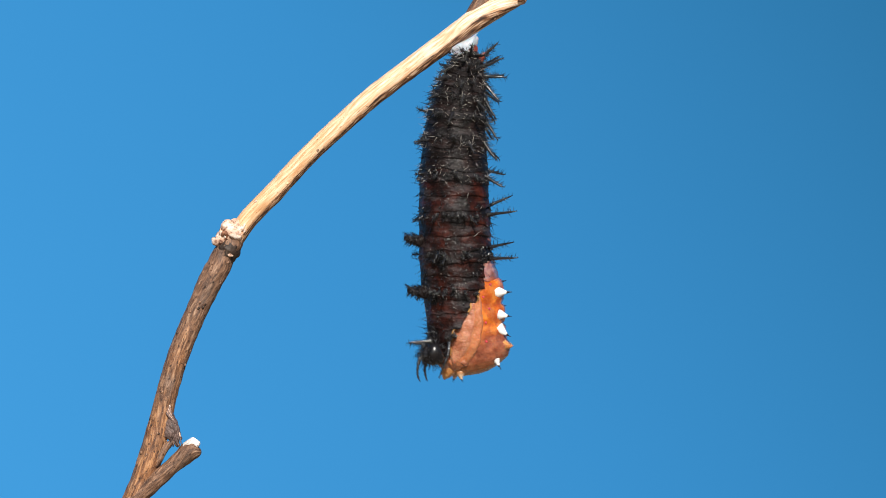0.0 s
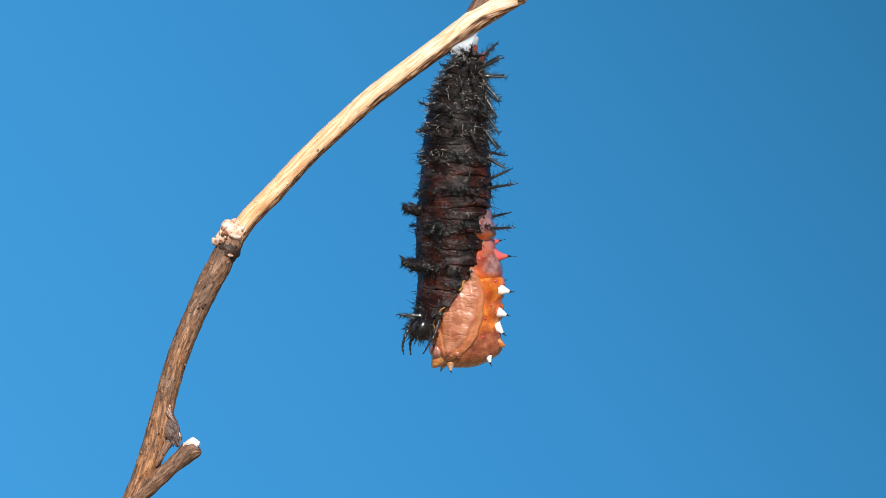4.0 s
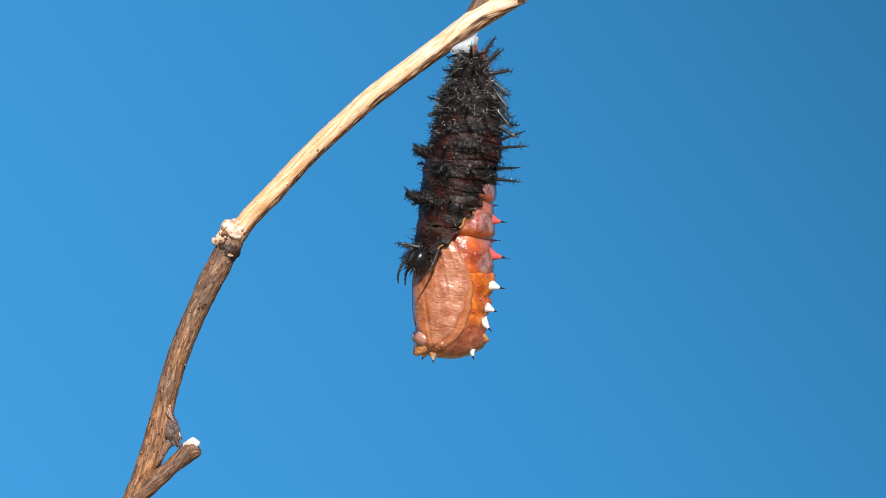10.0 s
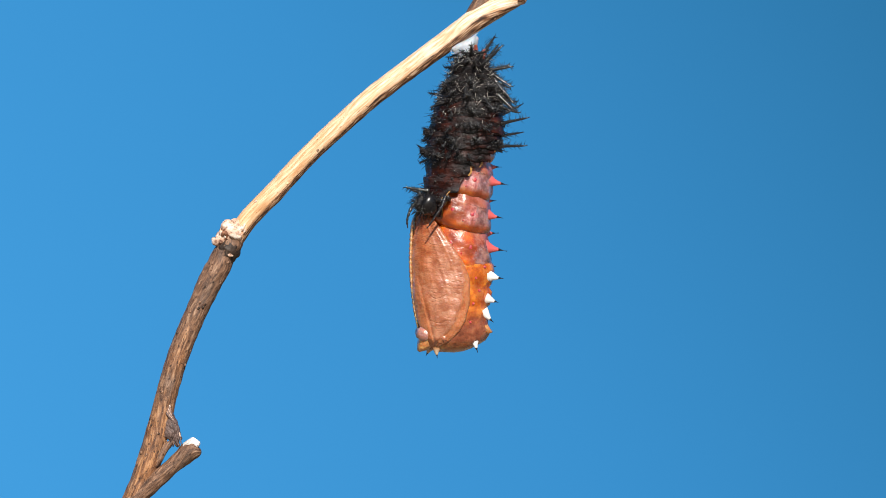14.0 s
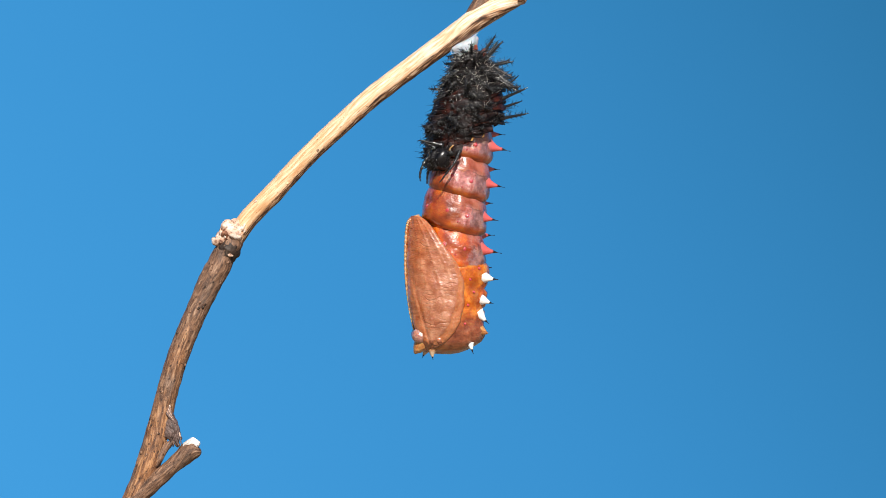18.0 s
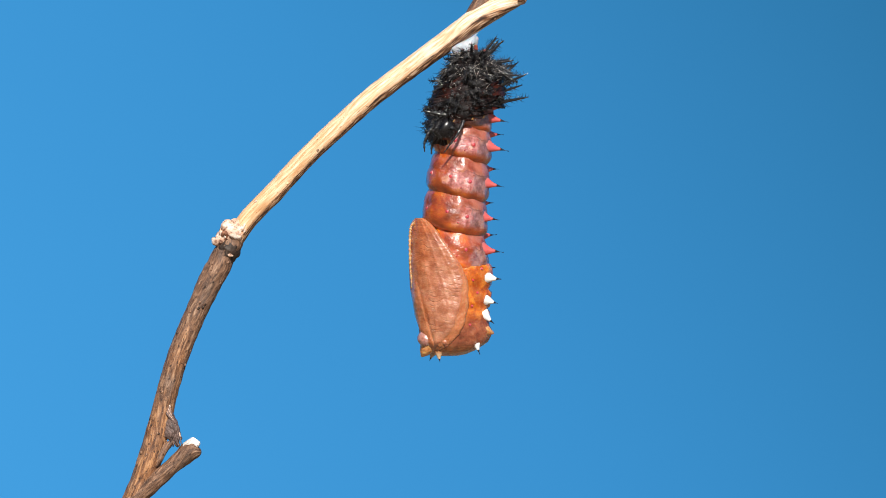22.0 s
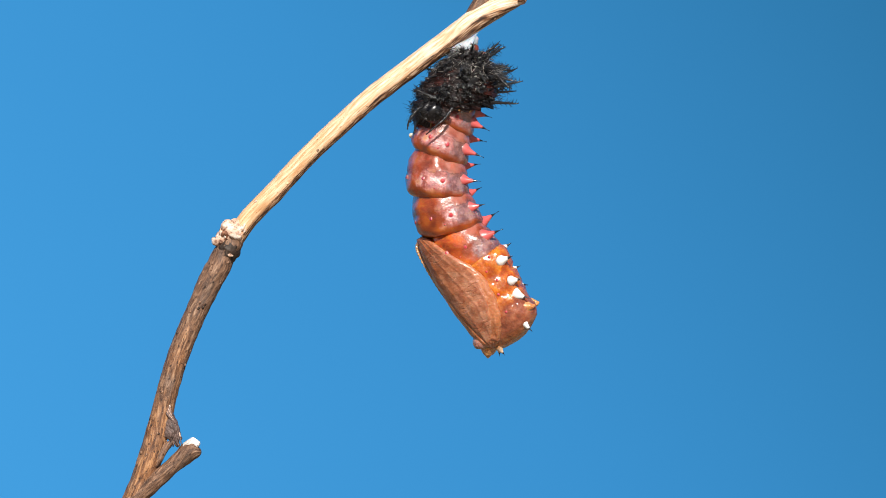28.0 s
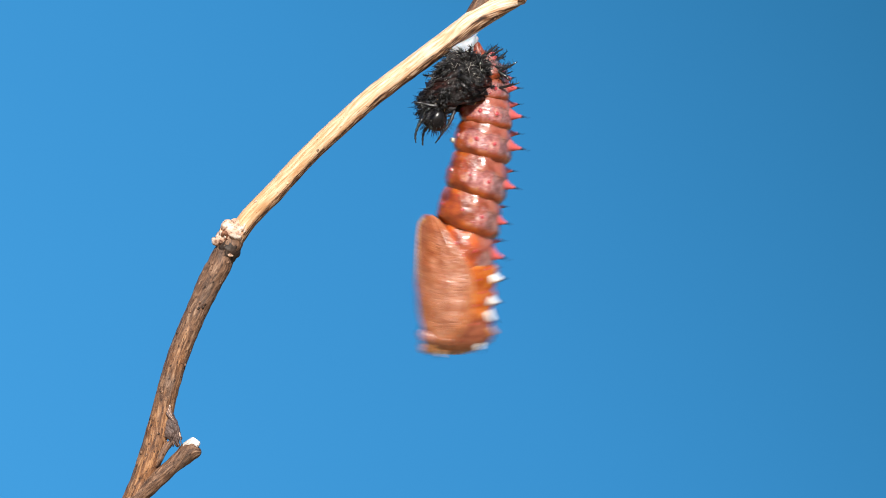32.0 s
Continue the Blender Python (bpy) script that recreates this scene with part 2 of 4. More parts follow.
def old_skin(name, brown, film):
    """Thin wet cuticle: black belts that carry the spines, red-brown skin between them, grey sheen painted on in
    patches.
    """
    m = Mat(name, 0.55, along=True, Specular_IOR_Level=0.10, Coat_Weight=0.26, Coat_Roughness=0.14)
    cloud, mid = m.noise(2.4, 4, 0.55), m.noise(0.7, 5, 0.65)
    belt = m.calc("ABSOLUTE", m.calc("SUBTRACT", m.calc("FRACT", m.calc("ADD", m.calc("MULTIPLY", m.axis("Y"), 1 / 70), 0.5)), 0.5))
    belt = m.calc("ADD", belt, m.calc("MULTIPLY", m.calc("SUBTRACT", cloud, 0.5), 1.0))
    red = m.ramp(cloud, (0.40, (0.004, 0.0025, 0.0025)), (0.50, tuple(q * 0.4 for q in brown)), (0.60, brown), (0.70, tuple(q * 1.8 for q in brown)))
    red = m.mix(m.ramp(mid, (0.36, (0.8, 0.8, 0.8)), (0.47, (0, 0, 0))), red, (0.004, 0.0025, 0.0025))
    c = m.mix(m.ramp(belt, (0.02, (0.85, 0.85, 0.85)), (0.26, (0, 0, 0))), red, (0.0045, 0.004, 0.0045))
    # grey patches: the loose film's sky sheen, put into the colour
    sheen_patch = m.noise(1.7, 4, 0.6, (0.5, 1.3, 1))
    c = m.mix(m.ramp(sheen_patch, (0.52, (0, 0, 0)), (0.66, (film, film, film))), c, (0.062, 0.052, 0.054))
    pleat = m.noise(0.45, 4, 0.6, (0.12, 1.2, 1))
    c = m.mix(m.ramp(pleat, (0.60, (0, 0, 0)), (0.70, (0.4, 0.4, 0.4))), c, (0.10, 0.065, 0.058))
    c = m.mix(m.ramp(m.noise(0.2, 1, 0.4), (0.73, (0, 0, 0)), (0.79, (1, 1, 1))), c, (0.30, 0.26, 0.23))
    m.color(c).bump(pleat, 0.06, 0.6).bump(m.noise(0.3, 3, 0.6), 0.05, 0.6).bump(m.noise(1.2, 3, 0.6, (0.4, 1.2, 1)), 0.3, 0.7).film(m.noise(0.6, 2, 0.5, (0.8, 1, 1)), 0.5, 1.0)
    return m.m


def black_horn():
    m = Mat("black_horn", 0.45, Specular_IOR_Level=0.3, Coat_Weight=1.0, Coat_Roughness=0.17)
    m.p.inputs["Coat IOR"].default_value = 1.65
    m.color(m.ramp(m.noise(0.5), (0.35, (0.003, 0.0028, 0.0035)), (0.65, (0.008, 0.007, 0.008)))).film(m.noise(0.22, 2, 0.5), 0.09, 0.9)
    return m.m


def cracked(name, low, mid, high):
    m = Mat(name, 0.7)
    n = m.noise(0.9, 6, 0.7)
    m.color(m.ramp(n, (0.36, low), (0.46, mid), (0.64, high))).bump(n, 0.25, 0.9).bump(m.noise(0.2, 4), 0.06, 0.7)
    return m.m


STRAW, BROWN, DARK_BARK = straw_bark(), brown_bark(), brown_bark("dark_bark", 0.16)
PALE_WOOD = cracked("pale_broken_wood", (0.12, 0.045, 0.025), (0.62, 0.38, 0.26), (0.90, 0.80, 0.70))
RED_WOOD = cracked("red_brown_wood", (0.05, 0.02, 0.012), (0.16, 0.06, 0.03), (0.34, 0.15, 0.08))
GREY_FIBRE = brown_bark("grey_dry_fibre", 0.8, True)
WHITE_PITH = cracked("white_pith", (0.36, 0.30, 0.25), (0.74, 0.70, 0.66), (0.88, 0.86, 0.84))
SILK = flat("white_silk", (0.46, 0.49, 0.54), 0.3, Subsurface_Weight=0.3, Subsurface_Scale=0.0005)
SEGMENT, SEGMENT_BROWN = segment_skin("mauve_segment_skin", -0.10), segment_skin("mauve_brown_segment_skin", 0.06)
SEGMENT_AMBER = segment_skin("mauve_amber_segment_skin", 0.32)
SEGMENT_HALF = segment_skin("half_amber_segment_skin", 0.46, 1.4)
WING = wing_skin()
OLD_SKIN, OLD_SKIN_BLACK = old_skin("old_larval_skin", (0.036, 0.0072, 0.004), 0.55), old_skin("old_tail_skin", (0.010, 0.005, 0.0045), 0.4)
LINING = flat("tan_skin_lining", (0.40, 0.20, 0.060), 0.35)
THORAX, BROW = thorax_skin(), thorn_skin("brow_thorn_skin", (0.50, 0.22, 0.09), (0.66, 0.46, 0.30), 0.35)
ANTENNA = amber("antenna_sheath_skin", (0.44, 0.21, 0.085), (0.58, 0.34, 0.16), 0.4)
HEAD = amber("pupa_head_skin", (0.46, 0.155, 0.045), (0.72, 0.36, 0.13), 0.3)
EYE_SKIN = amber("pupa_eye_skin", (0.32, 0.125, 0.090), (0.50, 0.25, 0.20), 0.3)
LEG_SKIN = amber("leg_case_skin", (0.34, 0.095, 0.032), (0.50, 0.185, 0.080), 0.3, None, 1.3)
MARGIN = amber("wing_margin_skin", (0.42, 0.130, 0.048), (0.56, 0.225, 0.105), 0.3, None, 1.6)
HALO = amber("pink_halo_skin", (0.44, 0.130, 0.115), (0.56, 0.22, 0.195), 0.35)
RED = thorn_skin("red_thorn_skin", (0.36, 0.135, 0.120), (0.62, 0.105, 0.100), 0.35)
PINK = amber("pink_tubercle", (0.46, 0.030, 0.045), (0.58, 0.075, 0.09), 0.3)
WHITE = thorn_skin("ivory_thorn_skin", (0.82, 0.76, 0.70), (0.84, 0.82, 0.79), 0.4)
BLACK = black_horn()
CAPSULE = flat("black_head_shell", (0.007, 0.006, 0.007), 0.27)
PALE_KNOB = flat("pale_knob_skin", (0.74, 0.63, 0.50), 0.4)
RUST = flat("rust_red_plate", (0.34, 0.06, 0.03), 0.35)
HAIR = flat("glint_bristle", (0.34, 0.31, 0.28), 0.3)


def sky_backdrop():
    """Glowing gradient that stands in for clear sky behind the twig, paler towards the lower left."""
    m = bpy.data.materials.new("clear_blue_sky")
    m.use_nodes = True
    t = m.node_tree
    t.nodes.clear()
    out, glow = t.nodes.new("ShaderNodeOutputMaterial"), t.nodes.new("ShaderNodeEmission")
    at, turn = t.nodes.new("ShaderNodeTexCoord"), t.nodes.new("ShaderNodeMapping")
    turn.vector_type = "POINT"
    turn.inputs["Location"].default_value = (0.5, 0, 0)
    turn.inputs["Rotation"].default_value = (0, radians(SKY_TURN), 0)
    turn.inputs["Scale"].default_value = (0.75, 0.75, 0.75)
    sep = t.nodes.new("ShaderNodeSeparateXYZ")
    ramp = t.nodes.new("ShaderNodeValToRGB")
    e = ramp.color_ramp.elements
    e.new(0.5)
    for el, (p, c) in zip(e, SKY_STOPS):
        el.position, el.color = p, (*c, 1)
    t.links.new(at.outputs["Object"], turn.inputs["Vector"])
    t.links.new(turn.outputs["Vector"], sep.inputs["Vector"])
    t.links.new(sep.outputs["X"], ramp.inputs["Fac"])
    t.links.new(ramp.outputs["Color"], glow.inputs["Color"])
    t.links.new(glow.outputs["Emission"], out.inputs["Surface"])
    return m


SKY_TURN = 36.0
SKY_STOPS = ((0.10, (0.057, 0.345, 0.745)), (0.5, (0.0435, 0.283, 0.625)), (0.92, (0.028, 0.190, 0.410)))


# ---- mesh helpers, in plan units; local x points to the back of the animal, y away from the camera, z up ----
def part(name, bm, material, parent=None, label="", smooth=True):
    """Links a bmesh as one mesh object under a thing or a part. material: one or a tuple of them."""
    me = bpy.data.meshes.new(name)
    bmesh.ops.recalc_face_normals(bm, faces=bm.faces)
    bmesh.ops.scale(bm, vec=(UNIT, UNIT, UNIT), verts=bm.verts)
    bm.to_mesh(me)
    bm.free()
    for m in material if isinstance(material, tuple) else (material,):
        me.materials.append(m)
    me.polygons.foreach_set("use_smooth", [smooth] * len(me.polygons))
    ob = new(name, me)
    ob.parent = parent
    return tagged(ob, label) if label else ob


def share(ob, parent, m):
    """Another part on the same mesh, at the pose m (plan units) in its parent."""
    o = new(ob.name.split(".")[0], ob.data)
    o.parent = parent
    o.matrix_basis = scaled(m)
    return o


def scaled(m):
    m = m.copy()
    m.translation = m.translation * UNIT
    return m


def skin_over(bm, rings, close=True, caps=True, slot=None):
    """Faces between rows of vertices; slot(row) gives the material of a row."""
    for i, (a, b) in enumerate(zip(rings, rings[1:])):
        n = len(a)
        for k in range(n if close else n - 1):
            f = bm.faces.new((a[k], a[(k + 1) % n], b[(k + 1) % n], b[k]))
            f.material_index = slot(i) if slot else 0
    if caps:
        for i, r in ((0, rings[0]), (len(rings) - 2, rings[-1])):
            f = bm.faces.new(r)
            f.material_index = slot(i) if slot else 0


def loft(bm, rows, n=28, wave=0.0, seed=0.0, slot=None):
    """A closed body from rows (z, centre x, half x, half y), with waves of that many units."""
    rings = []
    for z, cx, hx, hy in rows:
        ring = []
        for k in range(n):
            a = math.tau * k / n
            p = Vector((cx + hx * math.cos(a), hy * math.sin(a), z))
            w = noise.noise(p * 0.06 + Vector((seed, seed * 2, 0))) * wave
            ring.append(bm.verts.new(p + Vector((math.cos(a), math.sin(a), 0)) * w))
        rings.append(ring)
    skin_over(bm, rings, slot=slot)


def sweep(bm, points, radii, n=10, wave=0.0, freq=0.05, slot=None, flatten=1.0, ridge=0.0):
    """A round rod along points, with radii; wave roughens it, ridge gives it lengthwise ridges. Its UV map runs along and round it, in plan units."""
    rings, points = [], [Vector(p) for p in points]
    side, run, place = None, 0.0, {}
    for i, p in enumerate(points):
        way = (points[min(i + 1, len(points) - 1)] - points[max(i - 1, 0)]).normalized()
        if side is None:
            side = Vector((0, 1, 0)) if abs(way.y) < 0.8 else Vector((1, 0, 0))
        run += (p - points[i - 1]).length if i else 0.0
        side = (side - way * side.dot(way)).normalized()
        other = way.cross(side)
        ring = []
        for k in range(n):
            a = math.tau * k / n
            d = side * math.cos(a) * flatten + other * math.sin(a)
            r = radii[i] + (noise.noise((p + d * radii[i]) * freq) * wave if wave else 0)
            if ridge:
                r += ridge * noise.noise(Vector((math.cos(a) * 2.6, math.sin(a) * 2.6, run * 0.008)))
                r += ridge * 0.6 * noise.noise(Vector((math.cos(a) * 6, math.sin(a) * 6, run * 0.015)))
            ring.append(bm.verts.new(p + d * r))
            place[ring[-1]] = (run, a * radii[i])
        rings.append(ring)
    skin_over(bm, rings, slot=slot)
    uv = bm.loops.layers.uv.verify()
    for ring in rings:
        for vert in ring:
            for loop in vert.link_loops:
                loop[uv].uv = place[vert]


def smooth_line(points, steps):
    """Points (any length) joined by a Catmull-Rom curve."""
    p = [np.array(q, float) for q in points]
    p = [2 * p[0] - p[1]] + p + [2 * p[-1] - p[-2]]
    out = []
    for i in range(1, len(p) - 2):
        for k in range(steps):
            u = k / steps
            a, b, c, d = p[i - 1:i + 3]
            out.append(0.5 * (2 * b + (c - a) * u + (2 * a - 5 * b + 4 * c - d) * u * u + (3 * b - a - 3 * c + d) * u ** 3))
    return out + [p[-2]]


def between(x, xs, ys):
    return float(np.interp(x, xs, ys))


def aim(p, way, spin=0.0):
    """A pose (plan units) at p whose z axis points along way."""
    return Matrix.Translation(Vector(p)) @ Vector(way).to_track_quat("Z", "Y").to_matrix().to_4x4() @ Matrix.Rotation(spin, 4, "Z")


# ---- setting ----
def plan_plane(name, corners, material, label, category):
    bm = bmesh.new()
    bm.faces.new([bm.verts.new(c) for c in corners])
    me = bpy.data.meshes.new(name)
    bm.to_mesh(me)
    bm.free()
    me.materials.append(material)
    return tagged(new(name, me), label, category, kind="structure")


# glowing sky plane, far wider than the view so glossy rims reflect blue
backdrop = plan_plane("backdrop", ((-6, 0, -0.36), (6, 0, -0.36), (6, 0, 4.5), (-6, 0, 4.5)), sky_backdrop(), "clear deep blue sky behind the twig", "sky")
backdrop.location = (0, 2.5, 0)
EARTH = Mat("dry_earth", 0.9)
EARTH.color(EARTH.ramp(EARTH.noise(90.0, 6), (0.3, (0.10, 0.075, 0.05)), (0.7, (0.24, 0.19, 0.13)))).bump(EARTH.noise(14.0, 5), 6.0, 0.7)
ground = plan_plane("ground", ((-60, -60, 0), (60, -60, 0), (60, 60, 0), (-60, 60, 0)), EARTH.m, "dry brown earth far below the twig", "ground")
ground.location = (0, 0, -0.36)


# ---- twig ----
def local(u, v, d=0.0):
    return Vector((u - 784, d, 441 - v))


def rod(name, rows, material, parent, label="", n=18, wave=2.0, steps=8, freq=0.05, ridge=0.0, flatten=1.0):
    """rows of (u, v, d, radius); flatten thins it front to back."""
    line = smooth_line(rows, steps)
    bm = bmesh.new()
    sweep(bm, [local(*q[:3]) for q in line], [q[3] for q in line], n, wave, freq, ridge=ridge, flatten=flatten)
    return part(name, bm, material, parent, label)


UPPER = ((414, 424, 0, 17), (441, 386, 0, 17.3), (483, 343, 0, 17.5), (522, 300, 0, 17), (550, 270.5, 0, 16.8), (600, 224, 0, 17.3), (655, 175, 0, 18), (700, 140, 0, 18), (750, 103, 0, 18.6),
         (800, 66, 0, 19), (838, 38, 0, 20), (870, 19, 0, 19), (898, 4, 0, 17), (921, -7, 0, 14.5))
LOWER = ((420, 412, 0, 15), (409, 433, 0, 19.5), (397.5, 450, 0, 20.6), (385.5, 474, 0, 21.6), (371.5, 500, 0, 21.6), (348.5, 550, 0, 19.2), (327, 600, 0, 19.2), (308.5, 650, 0, 19), (294.5, 700, 0, 18.8),
         (282.5, 750, 0, 20), (269, 800, 0, 21.5), (252, 850, 0, 21), (236, 890, 0, 21), (205, 960, 0, 21), (156, 1120, 0, 22), (105, 1450, 0, 25), (90, 2200, 0, 30), (84, 5600, 0, 40))


def twig():
    t = tagged(new("twig"), "bare dry woody twig arching upwards, straw-coloured above the knot", "twig")
    rod("upper_stem", UPPER, STRAW, t, "smooth pale straw-coloured stem", 40, 0.8, 14, 0.05, 0.5)
    rod("side_shoot", ((822, 54, 2, 12), (836, 33, 3, 15.5), (848, 12, 4, 16), (860, -10, 6, 15.5), (876, -45, 10, 14), (892, -110, 20, 12)), BROWN, t, "brown shoot leaving the stem upwards", 24, 1.5, 8, 0.05, 0.8)
    end = rod("cut_end", ((912, -3, -2, 13), (918, -5.5, -2, 14.8), (924, -8.5, -2, 14.6), (929, -11, -2, 12)), PALE_WOOD, t, "pale torn end of the stem", 24, 2.5, 5, 0.12)
    rod("hollow_pith", ((916, 4, -15, 1), (920, 1, -15.5, 4.5), (925, -2, -14.5, 5), (928, -5, -12, 1.5)), RED_WOOD, end, "dark hollow pith in the torn end", 14, 1.0, 5, 0.12)
    rod("lower_stem", LOWER, BROWN, t, "rough grey-brown older stem below the knot", 40, 1.2, 18, 0.07, 0.6)
    # the knot: three lobes of pale broken scar round a hollow
    knob = rod("knot", ((384, 432, -2, 7), (394, 421, -3, 13), (404, 412, -4, 16.5), (416, 406, -3, 17.5), (426, 400, -2, 15), (434, 394, 0, 9)), PALE_WOOD, t, "pale broken leaf scar at the knot", 56, 4.0, 18, 0.12)
    for pts in (((395, 411, -10, 4), (398, 404, -15, 9), (404, 399, -16, 10.5), (411, 398, -13, 6)),
                ((403, 411, -15, 5), (410, 410, -20, 10.5), (417, 414, -20, 11.5), (423, 421, -16, 8.5), (427, 427, -12, 3)),
                ((377, 424, -8, 4), (382, 427, -13, 8), (388, 428, -16, 9.5), (394, 423, -16, 7), (398, 418, -13, 3))):
        rod("scar_lip", [(u, v, d + 5, r * 0.92) for u, v, d, r in pts], PALE_WOOD, knob, "", 26, 2.6, 12, 0.11)
    rod("scar_hollow", ((392, 418, -15, 1), (396, 415, -19, 3.6), (400, 412, -20, 4), (403, 417, -20, 3.4), (401, 424, -18, 1)), RED_WOOD, knob, "dark red-brown hollow in the scar", 12, 1.5, 7, 0.15)
    for pts in (((426, 411, -15, 1), (430, 406, -18, 2.6), (433, 400, -18, 2.2), (436, 394, -15, 0.8)), ((431, 415, -14, 0.8), (434, 410, -17, 1.8), (437, 404, -16, 0.7)), ((404, 450, -18, 1), (409, 452, -21, 3), (414, 453, -19, 1))):
        rod("splinter", pts, PALE_WOOD, knob, "pale loose splinter", 9, 0.8, 5, 0.2)
    rod("dark_collar", ((395, 458, 0, 18.6), (400, 449, 0, 20.4), (405, 441, 0, 21.4), (411, 430, 0, 18.5)), DARK_BARK, t, "very dark collar under the knot", 40, 1.8, 9, 0.14)
    stub = rod("side_stub", ((232, 890, -6, 15), (258, 868, -10, 15), (290, 839, -14, 14.5), (316, 816, -16, 15), (332, 802, -17, 17), (344, 792, -18, 17.5), (349, 787, -18, 12)), BROWN, t, "short cut side branch", 26, 2.0, 8, 0.06, 1.0)
    rod("cut_face", ((328, 792, -20, 4), (333, 787, -22, 8), (341, 783, -23, 9.5), (348, 784, -22, 8), (353, 788, -20, 3)), WHITE_PITH, stub, "white dried cut end", 20, 4.0, 6, 0.11)
    # torn grey bark in the fork
    rod("bark_web", ((323, 776, -6, 1.2), (311, 777, -8, 4), (298, 788, -9, 6), (286, 804, -9, 7), (276, 824, -9, 7)), BROWN, t, "web of bark in the fork", 18, 1.5, 7, 0.1, 0.6)
    rod("bark_web", ((297, 716, -9, 4), (301, 738, -9, 9), (307, 757, -9, 11), (315, 771, -8, 6), (323, 777, -7, 1.2)), GREY_FIBRE, t, "torn grey fibrous web of bark in the fork", 22, 2.5, 8, 0.14, 1.2)
    rod("bark_flap", ((300, 738, -12, 3), (302, 752, -13, 8), (304, 764, -13, 13), (309, 773, -11, 9), (314, 784, -9, 4), (318, 790, -8, 1)), GREY_FIBRE, t, "torn grey fibrous bark in the fork", 30, 2.2, 8, 0.22, 2.2, 0.5)
    for k in range(9):
        a = k / 8
        rod("bark_fibre", ((302 - 6 * a, 716 + 14 * a, -17 - 3 * a, 1), (305 + 4 * a, 738 + 8 * a, -17, 2.6), (309 + 8 * a, 756 + 6 * a, -16 + k, 2.4), (314 + 9 * a - 12 * (k % 2), 772 + 9 * (k % 3), -13, 0.8)),
            GREY_FIBRE if k % 3 else PALE_WOOD, t, "", 7, 1.0, 5, 0.12)
    rng = random.Random(4)
    for k in range(58):
        rows = UPPER if k < 7 else LOWER[:12]
        line = smooth_line(rows, 10)
        i = rng.randrange(12, len(line) - 8)
        (u, v, _, r), ahead = line[i], line[i + 1]
        way = Vector((ahead[0] - u, ahead[1] - v)).normalized()
        x = rng.uniform(-0.95, 0.95)
        c = Vector((u, v)) + Vector((way.y, -way.x)) * x * r
        d = -r * (1 - x * x) ** 0.5
        q = rng.uniform(1.2, 2.6)
        rod("lenticel", (((c - way * q * 1.6).x, (c - way * q * 1.6).y, d + 2, q * 0.3), (c.x, c.y, d + 0.9, q), ((c + way * q * 1.6).x, (c + way * q * 1.6).y, d + 1, q * 0.3)),
            (BROWN, STRAW if k < 7 else DARK_BARK, PALE_WOOD if k < 7 else BROWN, BROWN)[k % 4], t, "", 8, 0.8, 3, 0.15)
    return t


twig()


def silk_pad():
    s = tagged(new("silk_pad"), "small glossy white silk pad spun under the twig", "silk")
    s.location = spot(822, 78)
    bm = bmesh.new()
    loft(bm, ((13, 17, 4, 6), (10, 15, 8, 9), (6, 12, 12, 11), (0, 4, 21, 14), (-7, -2, 23, 14), (-13, 0, 21, 13), (-20, 4, 17, 12), (-27, 5, 13, 11), (-30, 5, 7, 6)), 24, 5.0, 4.0)
    part("silk_mat", bm, SILK, s)
    rng = random.Random(2)
    for k in range(34):
        x = rng.uniform(-26, 24)
        y = rng.uniform(-17, -8)
        top = x * 0.62 + 4
        bm = bmesh.new()
        sweep(bm, smooth_line(((x, y + 4, top), (x * 0.8 + rng.uniform(-5, 5), y - 1, top - 8), (x * 0.5 + 3, y + 1, -16), (x * 0.4 + 5, y + 4, -28)), 4), [0.35] * 13, 5)
        part("silk_strand", bm, SILK, s)
    return s


silk_pad()


# ---- the animal: pupa pieces ----
ANIMAL = tagged(new("pupating_caterpillar"), "hanging spiny caterpillar shedding its black skin off an orange-brown pupa", "caterpillar")
HANG = Vector((826, 96))
ANIMAL.location = spot(HANG.x, HANG.y)


def spike_mesh(length, base, bend=0.12, n=14, flare=1.0):
    """A thorn with a spreading foot and a thin, slightly curved point."""
    bm = bmesh.new()
    us = (-0.2, -0.05, 0.06, 0.14, 0.22, 0.32, 0.44, 0.56, 0.66, 0.74, 0.86, 1.0)
    sweep(bm, [(bend * length * max(0.0, u) ** 2, 0, length * u) for u in us],
          [base * 1.75 if u < -0.1 else max(0.45, base * (0.85 + 0.5 * flare) * (1 - max(0, u)) ** (0.75 + 0.75 * flare) + 1.2 * (1 - u)) for u in us], n, 0.8, 0.12)
    return bm


WING_PARTS = []


